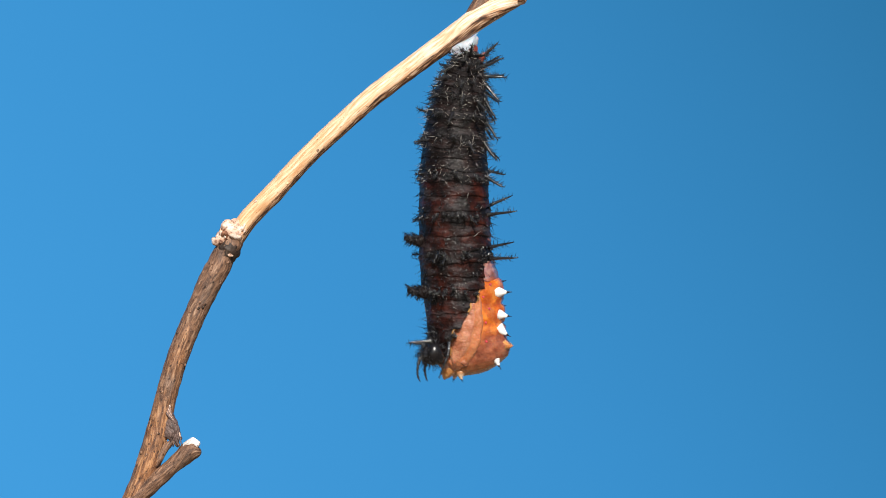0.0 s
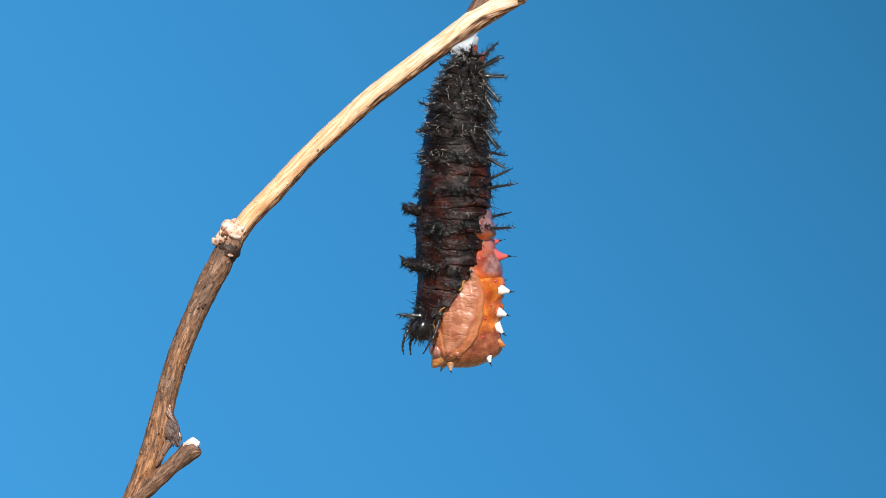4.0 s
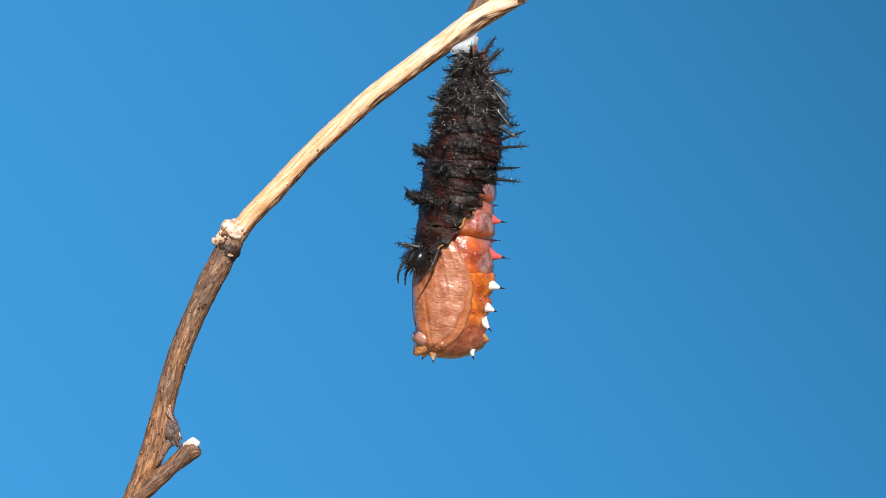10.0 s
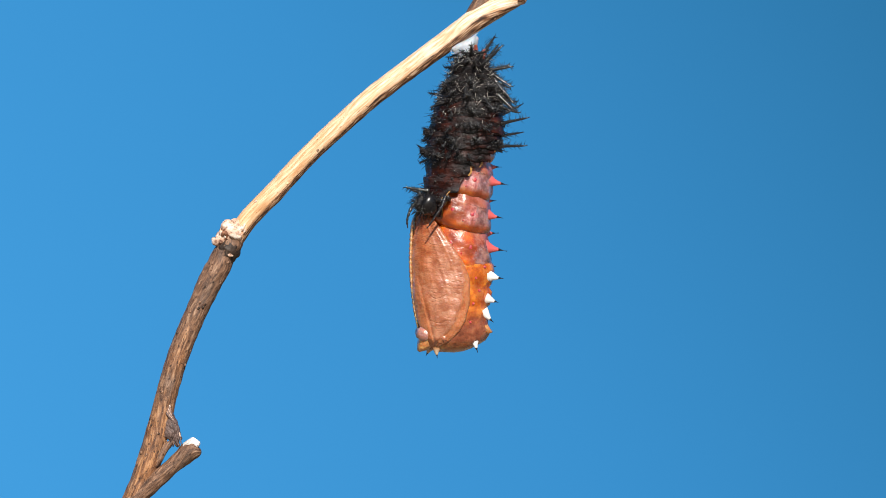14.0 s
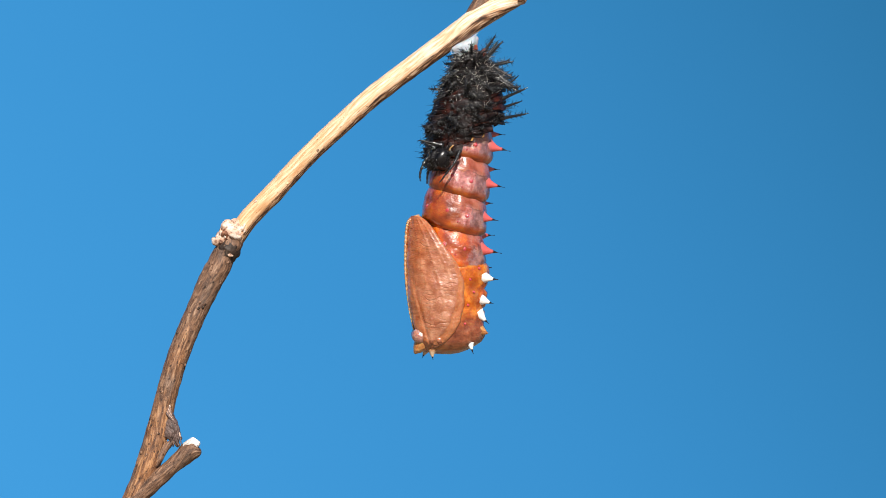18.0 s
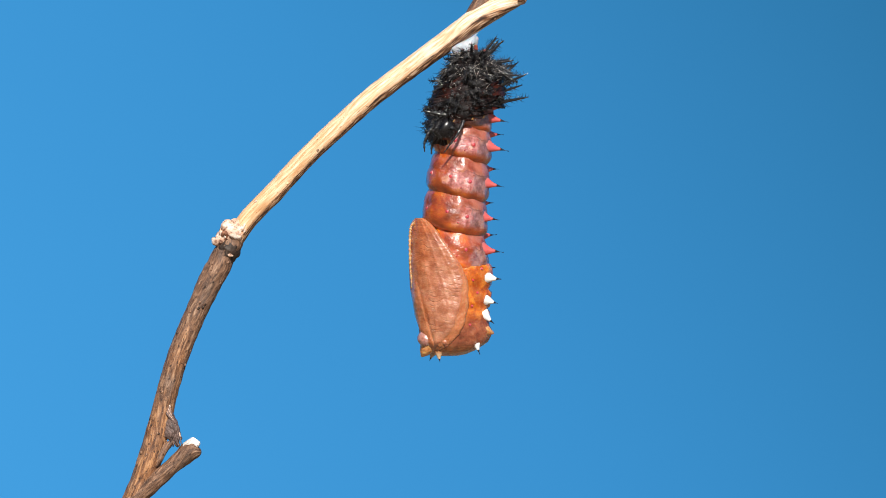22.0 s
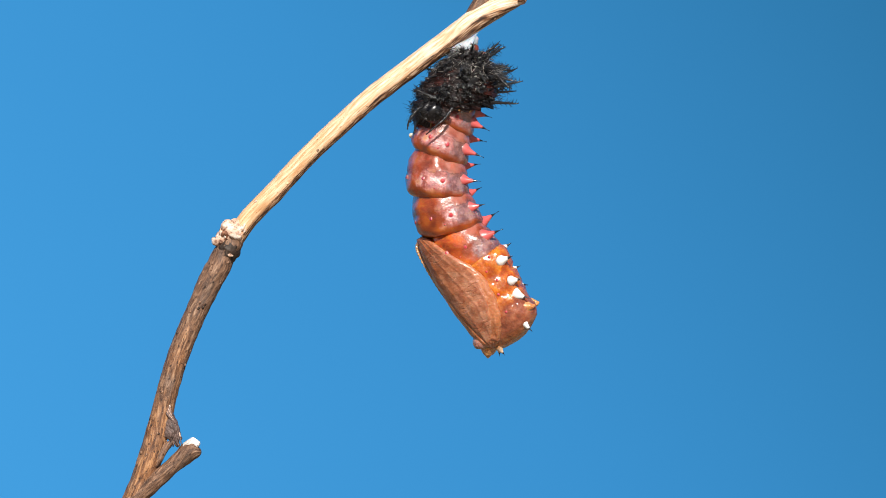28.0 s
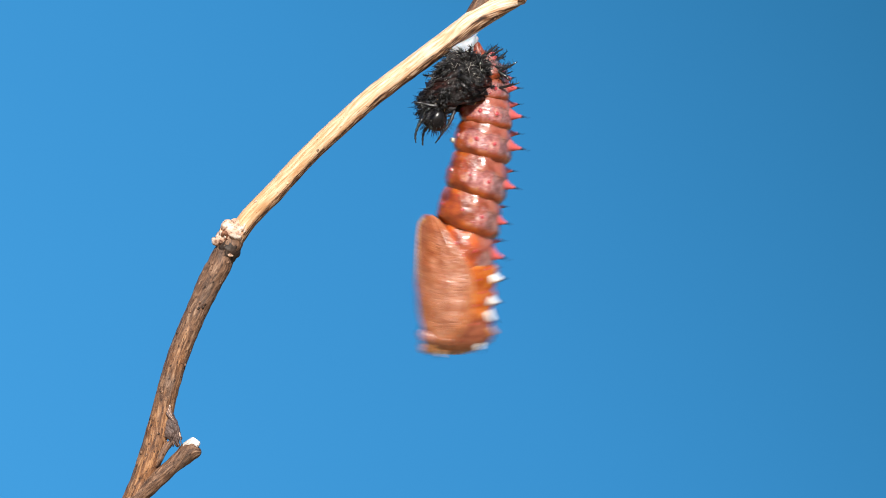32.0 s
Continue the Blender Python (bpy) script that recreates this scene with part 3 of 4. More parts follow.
def thorax():
    rows = ((4, 4, 50, 38), (-1, 4, 60, 42), (-6, 3, 66, 45), (-13, 1, 70, 47), (-25, -1, 71, 48), (-39, -2, 70.5, 48), (-46, -2, 66, 45.5), (-53, -1.5, 70, 48), (-68, -2, 68, 48), (-76, -2, 67, 48), (-81, -1, 62.5, 46), (-86, -1, 65.5, 48),
            (-97, 0, 64, 47), (-110, 1, 63, 46), (-120, 3, 65, 44), (-130, 3, 62, 41), (-140, 1, 59, 38), (-148, -3, 52, 32), (-155, -6, 44, 24), (-161, -8, 30, 14), (-164, -8, 14, 7))
    bm = bmesh.new()
    loft(bm, rows, 40, 3.0, 1.0)
    th = part("pupa_thorax", bm, THORAX, ANIMAL, "glossy amber-orange thorax and head of the pupa")
    # the wing cases follow a fuller outline that runs on over the abdomen
    rows = ((90, 0, 72, 46), (40, 0, 74, 48), (0, -2, 74, 48)) + tuple(q for q in rows[4:] if q[0] not in (-46, -53, -81, -86))
    rows = rows[::-1]
    zs = [r[0] for r in rows]

    def front(x, z, lift):
        cx, hx, hy = (between(z, zs, [r[k] for r in rows]) for k in (1, 2, 3))
        q = max(0.0, 1 - ((x - cx) / (hx + 5)) ** 2)
        return (hy + lift) * q ** 0.5

    def crease(v):
        return between(v, (440, 480, 520, 560, 600, 610), (-76, -68, -57, -45, -32, -30))

    # wing cases, one on each flank
    for side in (-1, 1):
        bm = bmesh.new()
        outer, inner = [], []
        vs = [377.5, 378, 379, 381, 384] + list(range(388, 604, 4)) + [606, 608.5, 610, 610.5]
        for v in vs:
            z = 455 - v
            xl = between(v, (378, 384, 392, 405, 450, 500, 550, 580, 610), (727, 722, 719, 718, 718, 721.5, 731, 743, 761)) - 800
            xr = between(v, (378, 384, 392, 405, 420, 440, 460, 480, 500, 530, 560, 580, 600, 610), (743, 753, 761, 772, 785, 803, 819, 828, 832, 833, 827, 817, 801, 782)) - 800
            xr += 2.0 * noise.noise(Vector((v * 0.013, 2, 0))) - between(v, (400, 450), (0, 7))
            xr += 1.5 * noise.noise(Vector((v * 0.05, 7, 0)))
            o, i = [], []
            for k in range(45):
                a = k / 44
                x = xl + (xr - xl) * a
                rim = max(0.0, min(1.0, (x - xl) / 6, (xr - x) / 5, (v - 377) / 9, (611 - v) / 8))
                y = front(x, z, 7) * between(v, (378, 400, 430), (0.72, 0.88, 1.0))
                y = max(y, 9) - 3 * (1 - rim) ** 2
                q = Vector((x, v, side * 9))
                y += 2.2 * noise.noise(q * 0.035) + 1.2 * noise.noise(q * 0.08)
                # shallow cross wrinkles, a few raised veins and the flat hind margin
                wr = math.sin(v * 0.62 + 5 * noise.noise(Vector((x * 0.05, v * 0.03, 2))) + x * 0.06)
                y += 0.4 * wr * max(0.0, min(1.0, 0.5 + 1.6 * noise.noise(Vector((x * 0.03, v * 0.025, 5)))))
                # crease between the leg cases and the wing
                y -= 2.4 * math.exp(-((x - crease(v)) / 1.8) ** 2) * between(v, (440, 490), (0, 1))
                for e0, e1 in ((0.30, 0.42), (0.52, 0.66), (0.72, 0.90)):
                    y += 0.8 * math.exp(-(((a - e0 - (e1 - e0) * (v - 380) / 230 - 0.03 * math.sin(v * 0.05)) * (xr - xl) / 2.0) ** 2))
                y -= 2.6 * min(1.0, max(0.0, (x - xr + between(v, (378, 450, 520, 600), (2, 5, 15, 24))) / 3)) * between(v, (430, 500), (0, 1))
                o.append(bm.verts.new((x, side * y, z)))
                i.append(bm.verts.new((x * 0.97, side * max(3, y - 9), z)))
            outer.append(o)
            inner.append(i)
        rings = [o + i[::-1] for o, i in zip(outer, inner)]
        skin_over(bm, rings)
        # the smooth flat margin behind the crease
        for f in bm.faces:
            c = f.calc_center_median()
            v = 455 - c.z
            edge = max(q.co.x for q in outer[min(range(len(vs)), key=lambda k: abs(vs[k] - v))])
            f.material_index = 1 if v > 455 and c.x > edge - between(v, (450, 520, 600), (5, 14, 23)) else 2 if v > 440 and c.x < crease(v) else 0
        WING_PARTS.append(part("wing_case", bm, (WING, MARGIN, LEG_SKIN), th, "wrinkled pinkish-tan wing case with a smooth amber margin"))
    # beaded antenna sheaths and leg sheaths between the wings
    for side in (-1, 1):
        bm = bmesh.new()
        line = smooth_line(((742, 377), (730, 381), (721, 394), (719.5, 440), (722.5, 490), (731.5, 545), (742, 585)), 24)
        m = len(line)
        sweep(bm, [(u - 800, side * between(k / m, (0, 0.15, 0.5, 1), (8, 9, 10, 11)), 455 - v) for k, (u, v) in enumerate(line)], [(2.9 + 0.8 * math.sin(k * 1.6)) * (1 - 0.55 * k / m) for k in range(m)], 8)
        WING_PARTS.append(part("antenna_sheath", bm, ANTENNA, th, "beaded tan antenna sheath"))
        for j, (du, y) in enumerate(((6, 17), (2, 7))):
            bm = bmesh.new()
            line = smooth_line(((746 + du, 392), (732 + du, 402), (728 + du, 440), (732 + du, 500), (740 + du, 560), (748 + du, 600)), 7)
            sweep(bm, [(u - 800, side * y, 455 - v) for u, v in line], [2] + [5.4] * (len(line) - 2) + [2], 10, 1.2)
            WING_PARTS.append(part("leg_sheath", bm, WING, th, "smooth tan leg sheath"))
    # head: eye bulges, horns, shoulder points
    for side in (-1, 1):
        bm = bmesh.new()
        sweep(bm, [(-44, side * 18, -134), (-52, side * 26, -132), (-55, side * 30, -131), (-56, side * 32.5, -130)], [15.5, 13.5, 10.5, 5], 18, 1.5, 0.1)
        part("eye_bulge", bm, EYE_SKIN, th, "smooth pinkish eye bulge")
        bm = bmesh.new()
        sweep(bm, [(-36, side * 12, -132), (-46, side * 13, -147), (-53, side * 13, -158), (-57, side * 13, -165)], [20, 15, 8, 2], 16, 2.0, 0.1)
        part("head_horn", bm, HEAD, th, "blunt tan horn on the head")
        bm = bmesh.new()
        sweep(bm, [(46, side * 12, -114), (58, side * 13, -120), (66, side * 13, -123), (71, side * 12, -124)], [17, 11, 5, 1.2], 14, 1.5, 0.1)
        part("shoulder_point", bm, HEAD, th, "blunt honey-coloured shoulder point")
        bm = bmesh.new()
        sweep(bm, [(-14, side * 30, -136), (-14, side * 36, -141), (-13, side * 37.5, -146)], [9, 9, 3], 14, 2.0, 0.12)
        part("wing_root", bm, WING, th)
    # ivory thorns in pairs along the back, small black ones on the brow
    for name, x, z, wx, wz, ln, base in (("w", 62, -26, 1, -0.12, 23, 6.8), ("w", 60, -66, 1, -0.30, 19, 5.8), ("w", 55, -92, 0.8, -0.75, 22, 6.6), ("w", 40, -140, 0.2, -1, 22, 5.4)):
        sp = part("ivory_thorn", spike_mesh(ln, base, 0.12, 16, 0.8), WHITE, th, "ivory thorn with a black tip")
        sp.matrix_basis = scaled(aim((x, -20, z), (wx, -0.25, wz)))
        o = share(sp, th, aim((x - 9, 22, z + 17), (wx, 0.2, wz + 0.15)))
        o["label"] = "ivory thorn with a black tip"
    for x, y, z, wx in ((-26, -16, -158, 0.0), (-36, 8, -158, -0.5)):
        sp = part("brow_thorn", spike_mesh(17, 5), BROW, th, "tiny black-tipped thorn")
        sp.matrix_basis = scaled(aim((x, y, z), (wx, -0.1, -1)))
    for x, z in ((52, -10), (36, -30), (44, -52), (34, -75), (30, -108)):
        bm = bmesh.new()
        sweep(bm, [(0, 0, -3), (0, 0, 0.2), (0, 0, 1.4)], [3, 2.2, 0.8], 8)
        o = part("pink_dot", bm, PINK, th)
        y = -front(x, z, 0)
        o.matrix_basis = scaled(aim((x * 0.97, y, z), (x / 90, -1, 0)))
    return th


PUPA_THORAX = thorax()
# along the abdomen from thorax to tail: place on the axis (share of its length), radius, height, spike length
SEGMENTS = ((0.90, 60, 82, 33), (0.74, 58, 86, 28), (0.575, 56, 88, 33), (0.405, 53, 79, 36), (0.275, 48, 67, 34), (0.165, 41, 58, 29))


# when the old skin lets go of each segment's thorns, in seconds
FREED = (1.2, 7.6, 11.4, 16.8, 21.4, 28.2)
THORNS, KNOB = [], []


def pupa_segment(k, radius, h, spike):
    nxt = SEGMENTS[k + 1][1] if k + 1 < len(SEGMENTS) else 34
    bm = bmesh.new()
    rows = []
    for u, f in ((0.0, 0.70), (0.07, 0.76), (0.13, 0.81), (0.2, 0.865), (0.27, 0.91), (0.34, 0.945), (0.42, 0.97), (0.49, 0.986), (0.525, 0.976), (0.56, 0.990), (0.64, 1.008), (0.74, 1.012), (0.82, 1.005), (0.87, 0.985), (0.91, 0.95), (0.95, 0.90), (0.98, 0.84), (1.0, 0.77)):
        r = (nxt + (radius - nxt) * min(1.0, u * 1.3)) * f
        rows.append((h * ((0.5 if k else 0.38) - u), 0 if k else 4, r, r * (0.80, 0.88, 0.94, 0.95, 0.95, 0.95)[k]))
    loft(bm, rows, 48, 2.8, 3.0 + k)
    for q in bm.verts:
        q.co.z -= q.co.x * 0.13
    s = part("pupa_segment", bm, (SEGMENT_HALF, SEGMENT_AMBER, SEGMENT_BROWN, SEGMENT, SEGMENT, SEGMENT)[k], ANIMAL, "mauve-brown abdominal segment of the pupa with an amber band")
    sp = part("red_thorn", spike_mesh(spike * (1.08 if k else 1.2), 7.2 if k else 8.4, 0.12, 16, 1.7), RED, s, "coral-red thorn with a black tip")
    sp.matrix_basis = scaled(aim((radius * 0.83, -radius * 0.22, -h * 0.14), (1, -0.16, -0.10)))
    o = share(sp, s, aim((radius * 0.70, radius * 0.44, h * 0.15), (1, 0.4, 0.10)))
    o["label"] = "coral-red thorn with a black tip"
    THORNS.extend(((sp, FREED[k]), (o, FREED[k])))
    for deg, z, size in ((-68, -0.16, 3.0), (-104, -0.10, 3.0), (-150, -0.06, 2.8), (-84, -0.30, 1.3)):
        bm = bmesh.new()
        sweep(bm, [(0, 0, -4), (0, 0, -0.8), (0, 0, 0.5), (0, 0, 0.9), (0, 0, 1.8), (0, 0, 2.2)], [size * 1.75, size * 1.55, size * 1.1, size * 0.85, size * 0.55, 0.4], 12, 0.8, 0.3, slot=lambda i: 0 if i < 2 else 1)
        a = radians(deg)
        o = part("pink_tubercle", bm, (HALO, PINK), s)
        o.matrix_basis = scaled(aim((radius * 1.0 * math.cos(a), radius * (0.80, 0.88, 0.94, 0.95, 0.95, 0.95)[k] * math.sin(a), h * z), (math.cos(a), math.sin(a), 0)))
    if k == 3:
        bm = bmesh.new()
        sweep(bm, [(-radius * 0.85, -8, -14), (-radius * 0.97, -8, -14), (-radius - 3, -8, -13), (-radius - 5, -8, -12)], [5.5, 5.0, 4.2, 1.4], 12, 1.0)
        KNOB.append(part("pale_knob", bm, PALE_KNOB, s, "small pale scar of an old leg"))
    return s


PUPA_SEGMENTS = [pupa_segment(k, *row[1:]) for k, row in enumerate(SEGMENTS)]


def tail():
    bm = bmesh.new()
    loft(bm, ((40, 0, 5, 5), (36, 0, 8, 8), (24, 0, 11, 11), (12, 0, 17, 16), (0, 0, 26, 25), (-14, 0, 33, 32), (-26, 0, 37, 35), (-34, 0, 34, 32)), 28, 3.0, 9.0)
    s = part("pupa_tail", bm, SEGMENT, ANIMAL, "mauve tapering tail of the pupa")
    bm = bmesh.new()
    sweep(bm, [(2, -4, 14), (4, -5, 20), (5, -5, 26), (6, -5, 30)], [5, 4.5, 3.4, 1.2], 12, 1.0)
    part("tail_hook", bm, RUST, s, "coral-red tail hook")
    for y, z in ((-10, 2), (10, 10)):
        sp = part("red_thorn", spike_mesh(13, 5), RED, s, "small coral-red thorn with a black tip")
        sp.matrix_basis = scaled(aim((20, y, z), (1, -0.1, 0.25)))
    return s


PUPA_TAIL = tail()


# ---- the animal: old larval skin, ring by ring ----
def bristle(bm, p, way, length, r):
    way = Vector(way).normalized()
    side = way.orthogonal().normalized() * r
    other = way.cross(side)
    a = [bm.verts.new(Vector(p) + s) for s in (side, -side * 0.5 + other * 0.87, -side * 0.5 - other * 0.87)]
    tip = bm.verts.new(Vector(p) + way * length)
    for k in range(3):
        bm.faces.new((a[k], a[(k + 1) % 3], tip))


def scolus_mesh(length, seed):
    """A stiff black branched spine."""
    rng = random.Random(seed)
    bm = bmesh.new()
    us = (-0.12, 0.0, 0.12, 0.3, 0.55, 0.8, 1.0)
    sweep(bm, [(rng.uniform(-0.6, 0.6), rng.uniform(-0.6, 0.6), length * u) for u in us], [q * min(1.0, 0.5 + length / 70) for q in (5.5, 5.0, 3.4, 2.8, 2.3, 1.7, 0.4)], 7)
    for k in range(28):
        u = rng.uniform(0.1, 0.97)
        a = rng.uniform(0, math.tau)
        bristle(bm, (0, 0, length * u), (math.cos(a), math.sin(a), rng.uniform(0.2, 0.8)), rng.uniform(9, 17) * (1.1 - 0.4 * u) * min(1.0, 0.4 + length / 60), 0.85)
    return bm


SCOLI = []
for k, ln in enumerate((15, 25, 34, 42, 56)):
    for j in range(2):
        o = part("spine", scolus_mesh(ln, 10 * k + j), BLACK)
        SCOLI.append(o.data)
        bpy.data.objects.remove(o)
# places of the larva's segments along the stretched skin
LARVA = (6, 20, 36, 56, 82, 116, 158, 222, 290, 360, 432, 496)
LEAN_S, LEAN = (40, 180, 300, 400, 533), (0, 0, -5, -7, -8)
SKIN_S = (0, 12, 40, 80, 130, 200, 300, 400, 450, 500, 540)
SKIN_R = (15, 24, 37, 47, 54, 59, 63.5, 63.5, 61, 59, 54)


# how each larval segment holds its spines: out (0), raised (+), pressed down (-)
HOLD = (1.6, 0.8, 0.1, -0.6, -1.2, -1.2, -1.0, -0.5, 0.1, -0.1, 0.0, 0.1)


def girth(s):
    """The old skin's radius, fuller at each segment's belt of spines."""
    belt = math.cos(math.tau * between(s, LARVA, range(len(LARVA))))
    return between(s, SKIN_S, SKIN_R) * (1 + belt * between(s, (0, 120, 220, 540), (0.015, 0.035, 0.010, 0.010)))


def skin_ring(s, h, segment, seed, proleg):
    """One fold of the old skin; the folds near the head are split open along the back."""
    rng = random.Random(seed)
    radius = girth(s)
    slope = math.tan(radians(between(s, LEAN_S, LEAN)))
    split = ((362, 380, 410, 440, 470, 497, 520), (0, 20, 40, 58, 80, 102, 118))
    gap = radians(between(s, *split))

    def shear(p):
        return Vector((p.x, p.y, p.z + p.x * slope))

    bm = bmesh.new()
    n = 64
    outer, inner, place = [], [], {}
    for u in (0.0, 0.08, 0.16, 0.25, 0.35, 0.45, 0.55, 0.65, 0.75, 0.84, 0.92, 1.0):
        o, i = [], []
        for k in range(n + 1):
            tear = (radians(max(2.0, between(s + h * (u - 0.5) * 0.8, *split))) if gap else 0) + (0.22 * min(1.0, gap / 0.6) * noise.noise(Vector((s * 0.11 + u * 1.7, 3 if k < n / 2 else 9, 0))) if gap else 0)
            a = tear + (math.tau - 2 * tear) * k / n
            p = Vector((math.cos(a), 0.99 * math.sin(a), 0))
            z = h * (0.5 - u)
            z += (noise.noise(Vector((p.x * 1.3, p.y * 1.3, seed * 3.1))) * 7 + noise.noise(Vector((p.x * 4, p.y * 4, seed * 3.1))) * 3.5) * min(1.0, h / 24)
            at = s - z
            w = noise.noise(Vector((p.x * 2.4, p.y * 2.4, at * 0.03))) * 2.2 + noise.noise(Vector((p.x * 8, p.y * 8, at * 0.12))) * 0.9
            w += noise.noise(Vector((p.x * 1.8, p.y * 1.8, at * 0.15))) * 0.8
            w *= between(s, (200, 420), (1.0, 1.3))
            r = girth(at) + w - 1.1 + 1.5 * u
            for made, rr in ((o, r), (i, r - 1.6)):
                made.append(bm.verts.new(shear(p * rr + Vector((0, 0, z)))))
                place[made[-1]] = (a * 60, between(at, LARVA, range(len(LARVA))) * 70)
        outer.append(o)
        inner.append(i)
    rings = outer + inner[::-1] + [outer[0]]
    skin_over(bm, rings, close=False, caps=False)
    # the turned-over edge of the tear shows the pale lining here and there
    if gap:
        for j, f in enumerate(bm.faces):
            if j % n in (0, n - 1) and noise.noise(Vector((s * 0.03 + j // n * 0.06, 5, 0))) > -0.12:
                f.material_index = 1
    uv = bm.loops.layers.uv.verify()
    for vert, at in place.items():
        for loop in vert.link_loops:
            loop[uv].uv = at
    ring = part("skin_fold", bm, (OLD_SKIN if s > 205 else OLD_SKIN_BLACK, LINING), ANIMAL, "shiny black-brown fold of shed caterpillar skin")
    # fine bristles over the fold; the pale grey ones stand in for wet glints
    hair, pale = bmesh.new(), bmesh.new()
    dense = between(s, (0, 150, 230, 300, 540), (120, 120, 100, 80, 70)) * ((1.5 if s < 230 else 0.85) if segment is not None else 0.2 if s > 230 else 0.5)
    for k in range(int(dense)):
        a = rng.uniform(gap, math.tau - gap)
        p = Vector((math.cos(a), 0.99 * math.sin(a), 0))
        base = shear(p * radius * 0.99 + Vector((0, 0, rng.uniform(-0.45, 0.45) * h)))
        way = p + Vector((rng.uniform(-0.8, 0.8), rng.uniform(-0.6, 0.6), rng.uniform(-1.0, 0.6)))
        light = rng.random() < between(s, (0, 250, 300), (0.36, 0.3, 0.06))
        bristle(pale if light else hair, base, way, rng.uniform(6, 13) if rng.random() < (0.6 if s < 230 else 0.4) else rng.uniform(12, 24), 0.6 if light else 0.85)
    for k in range(16 if segment is not None else 4):
        a = rng.uniform(gap + 0.1, math.tau - gap - 0.1)
        p = Vector((math.cos(a), 0.99 * math.sin(a), 0))
        q = rng.uniform(1.2, 2.4)
        base = p * (radius * 1.0) + Vector((0, 0, rng.gauss(0, 0.2) * h))
        sweep(hair, [shear(base - p), shear(base + p * q * 0.7), shear(base + p * q * 1.3), shear(base + p * q * 1.6)], [q, q, q * 0.7, 0.2], 7)
    part("black_bristles", hair, BLACK, ring)
    part("glint_bristles", pale, HAIR, ring)
    if segment is not None:
        for deg in (-20, 28, -58, 66, -94, -132, 140, 104) if s < 200 else (-20, 22, -44, -58, -72, -86, -100, -114, -128, -144, 60, 112, 160):
            a = radians(deg + rng.uniform(-14, 14) * (0.4 if abs(deg) < 40 else 1))
            if abs(math.atan2(math.sin(a), math.cos(a))) < gap:
                continue
            big = 2 if abs(deg) < 40 else (-1 if rng.random() < 0.6 else 0) if s > 200 else 1 if rng.random() < 0.5 else 0
            o = new("spine", SCOLI[min(9, (1 + big + (1 if s > 260 and big > 1 else 0)) * 2 + rng.randrange(2))])
            o.parent = ring
            p = Vector((math.cos(a), 0.99 * math.sin(a), 0))
            hold = HOLD[segment] + (0.25 if deg > 0 else 0) if big > 1 else rng.uniform(-0.9, 0.3) if s > 200 else rng.uniform(-0.9, 0.5)
            o.matrix_basis = scaled(aim(shear(p * radius * 0.97 + Vector((0, 0, rng.uniform(-4, 4) + (13 if deg == 22 else 0) - (5 if segment == 9 and big > 1 else 0)))), p + Vector((0, 0, hold + rng.uniform(-0.12, 0.12))), rng.uniform(0, 6)))
    for y in ((-16, 18) if proleg else ()):
        z = -radius * slope
        bm = bmesh.new()
        sweep(bm, [(-radius * 0.85, y, z), (-radius - 4, y * 1.05, z + 2), (-radius - 14, y * 1.1, z + 5), (-radius - 22, y * 1.1, z + 8), (-radius - 26, y * 1.1, z + 8)], [15, 9, 6, 5, 2], 14, 4.0, 0.14)
        leg = part("proleg", bm, OLD_SKIN_BLACK, ring, "stubby bristly black leg")
        PROLEGS.append(leg)
        bm = bmesh.new()
        for k in range(60):
            u = rng.uniform(0.0, 1.0)
            b = rng.uniform(0, math.tau)
            d = Vector((-1.1, math.cos(b), math.sin(b)))
            bristle(bm, Vector((-radius - 22 * u, y * 1.08, z + 2 + 6 * u)) + Vector((0, math.cos(b), math.sin(b))) * (8 - 3 * u), d, rng.uniform(7, 15), 0.9)
        part("leg_bristles", bm, BLACK, leg)
    return ring


def tail_plate(ring):
    bm = bmesh.new()
    sweep(bm, [(16, -12, -12), (18, -13, -4), (20, -12, 5), (21, -10, 12)], [3, 5, 4.5, 1.5], 10, 2.0, 0.15)
    part("tail_plate", bm, RUST, ring, "rust-red plate at the tail")


SKIN_RINGS, PROLEGS = [], []
for k, s in enumerate(LARVA):
    lo = (LARVA[k - 1] + s) / 2 if k else 0
    hi = (LARVA[k + 1] + s) / 2 if k + 1 < len(LARVA) else 533
    step = (hi - lo) / 3
    if step < 9:
        SKIN_RINGS.append((s, skin_ring(s, max(14, (hi - lo) * 1.3), k, k * 3, False)))
        if not k:
            tail_plate(SKIN_RINGS[0][1])
        continue
    for j in range(3):
        at_s = lo + step * (j + 0.5)
        SKIN_RINGS.append((at_s, skin_ring(at_s, step * 1.35, k if j == 1 else None, k * 3 + j, (k, j) in ((9, 0), (10, 1)))))


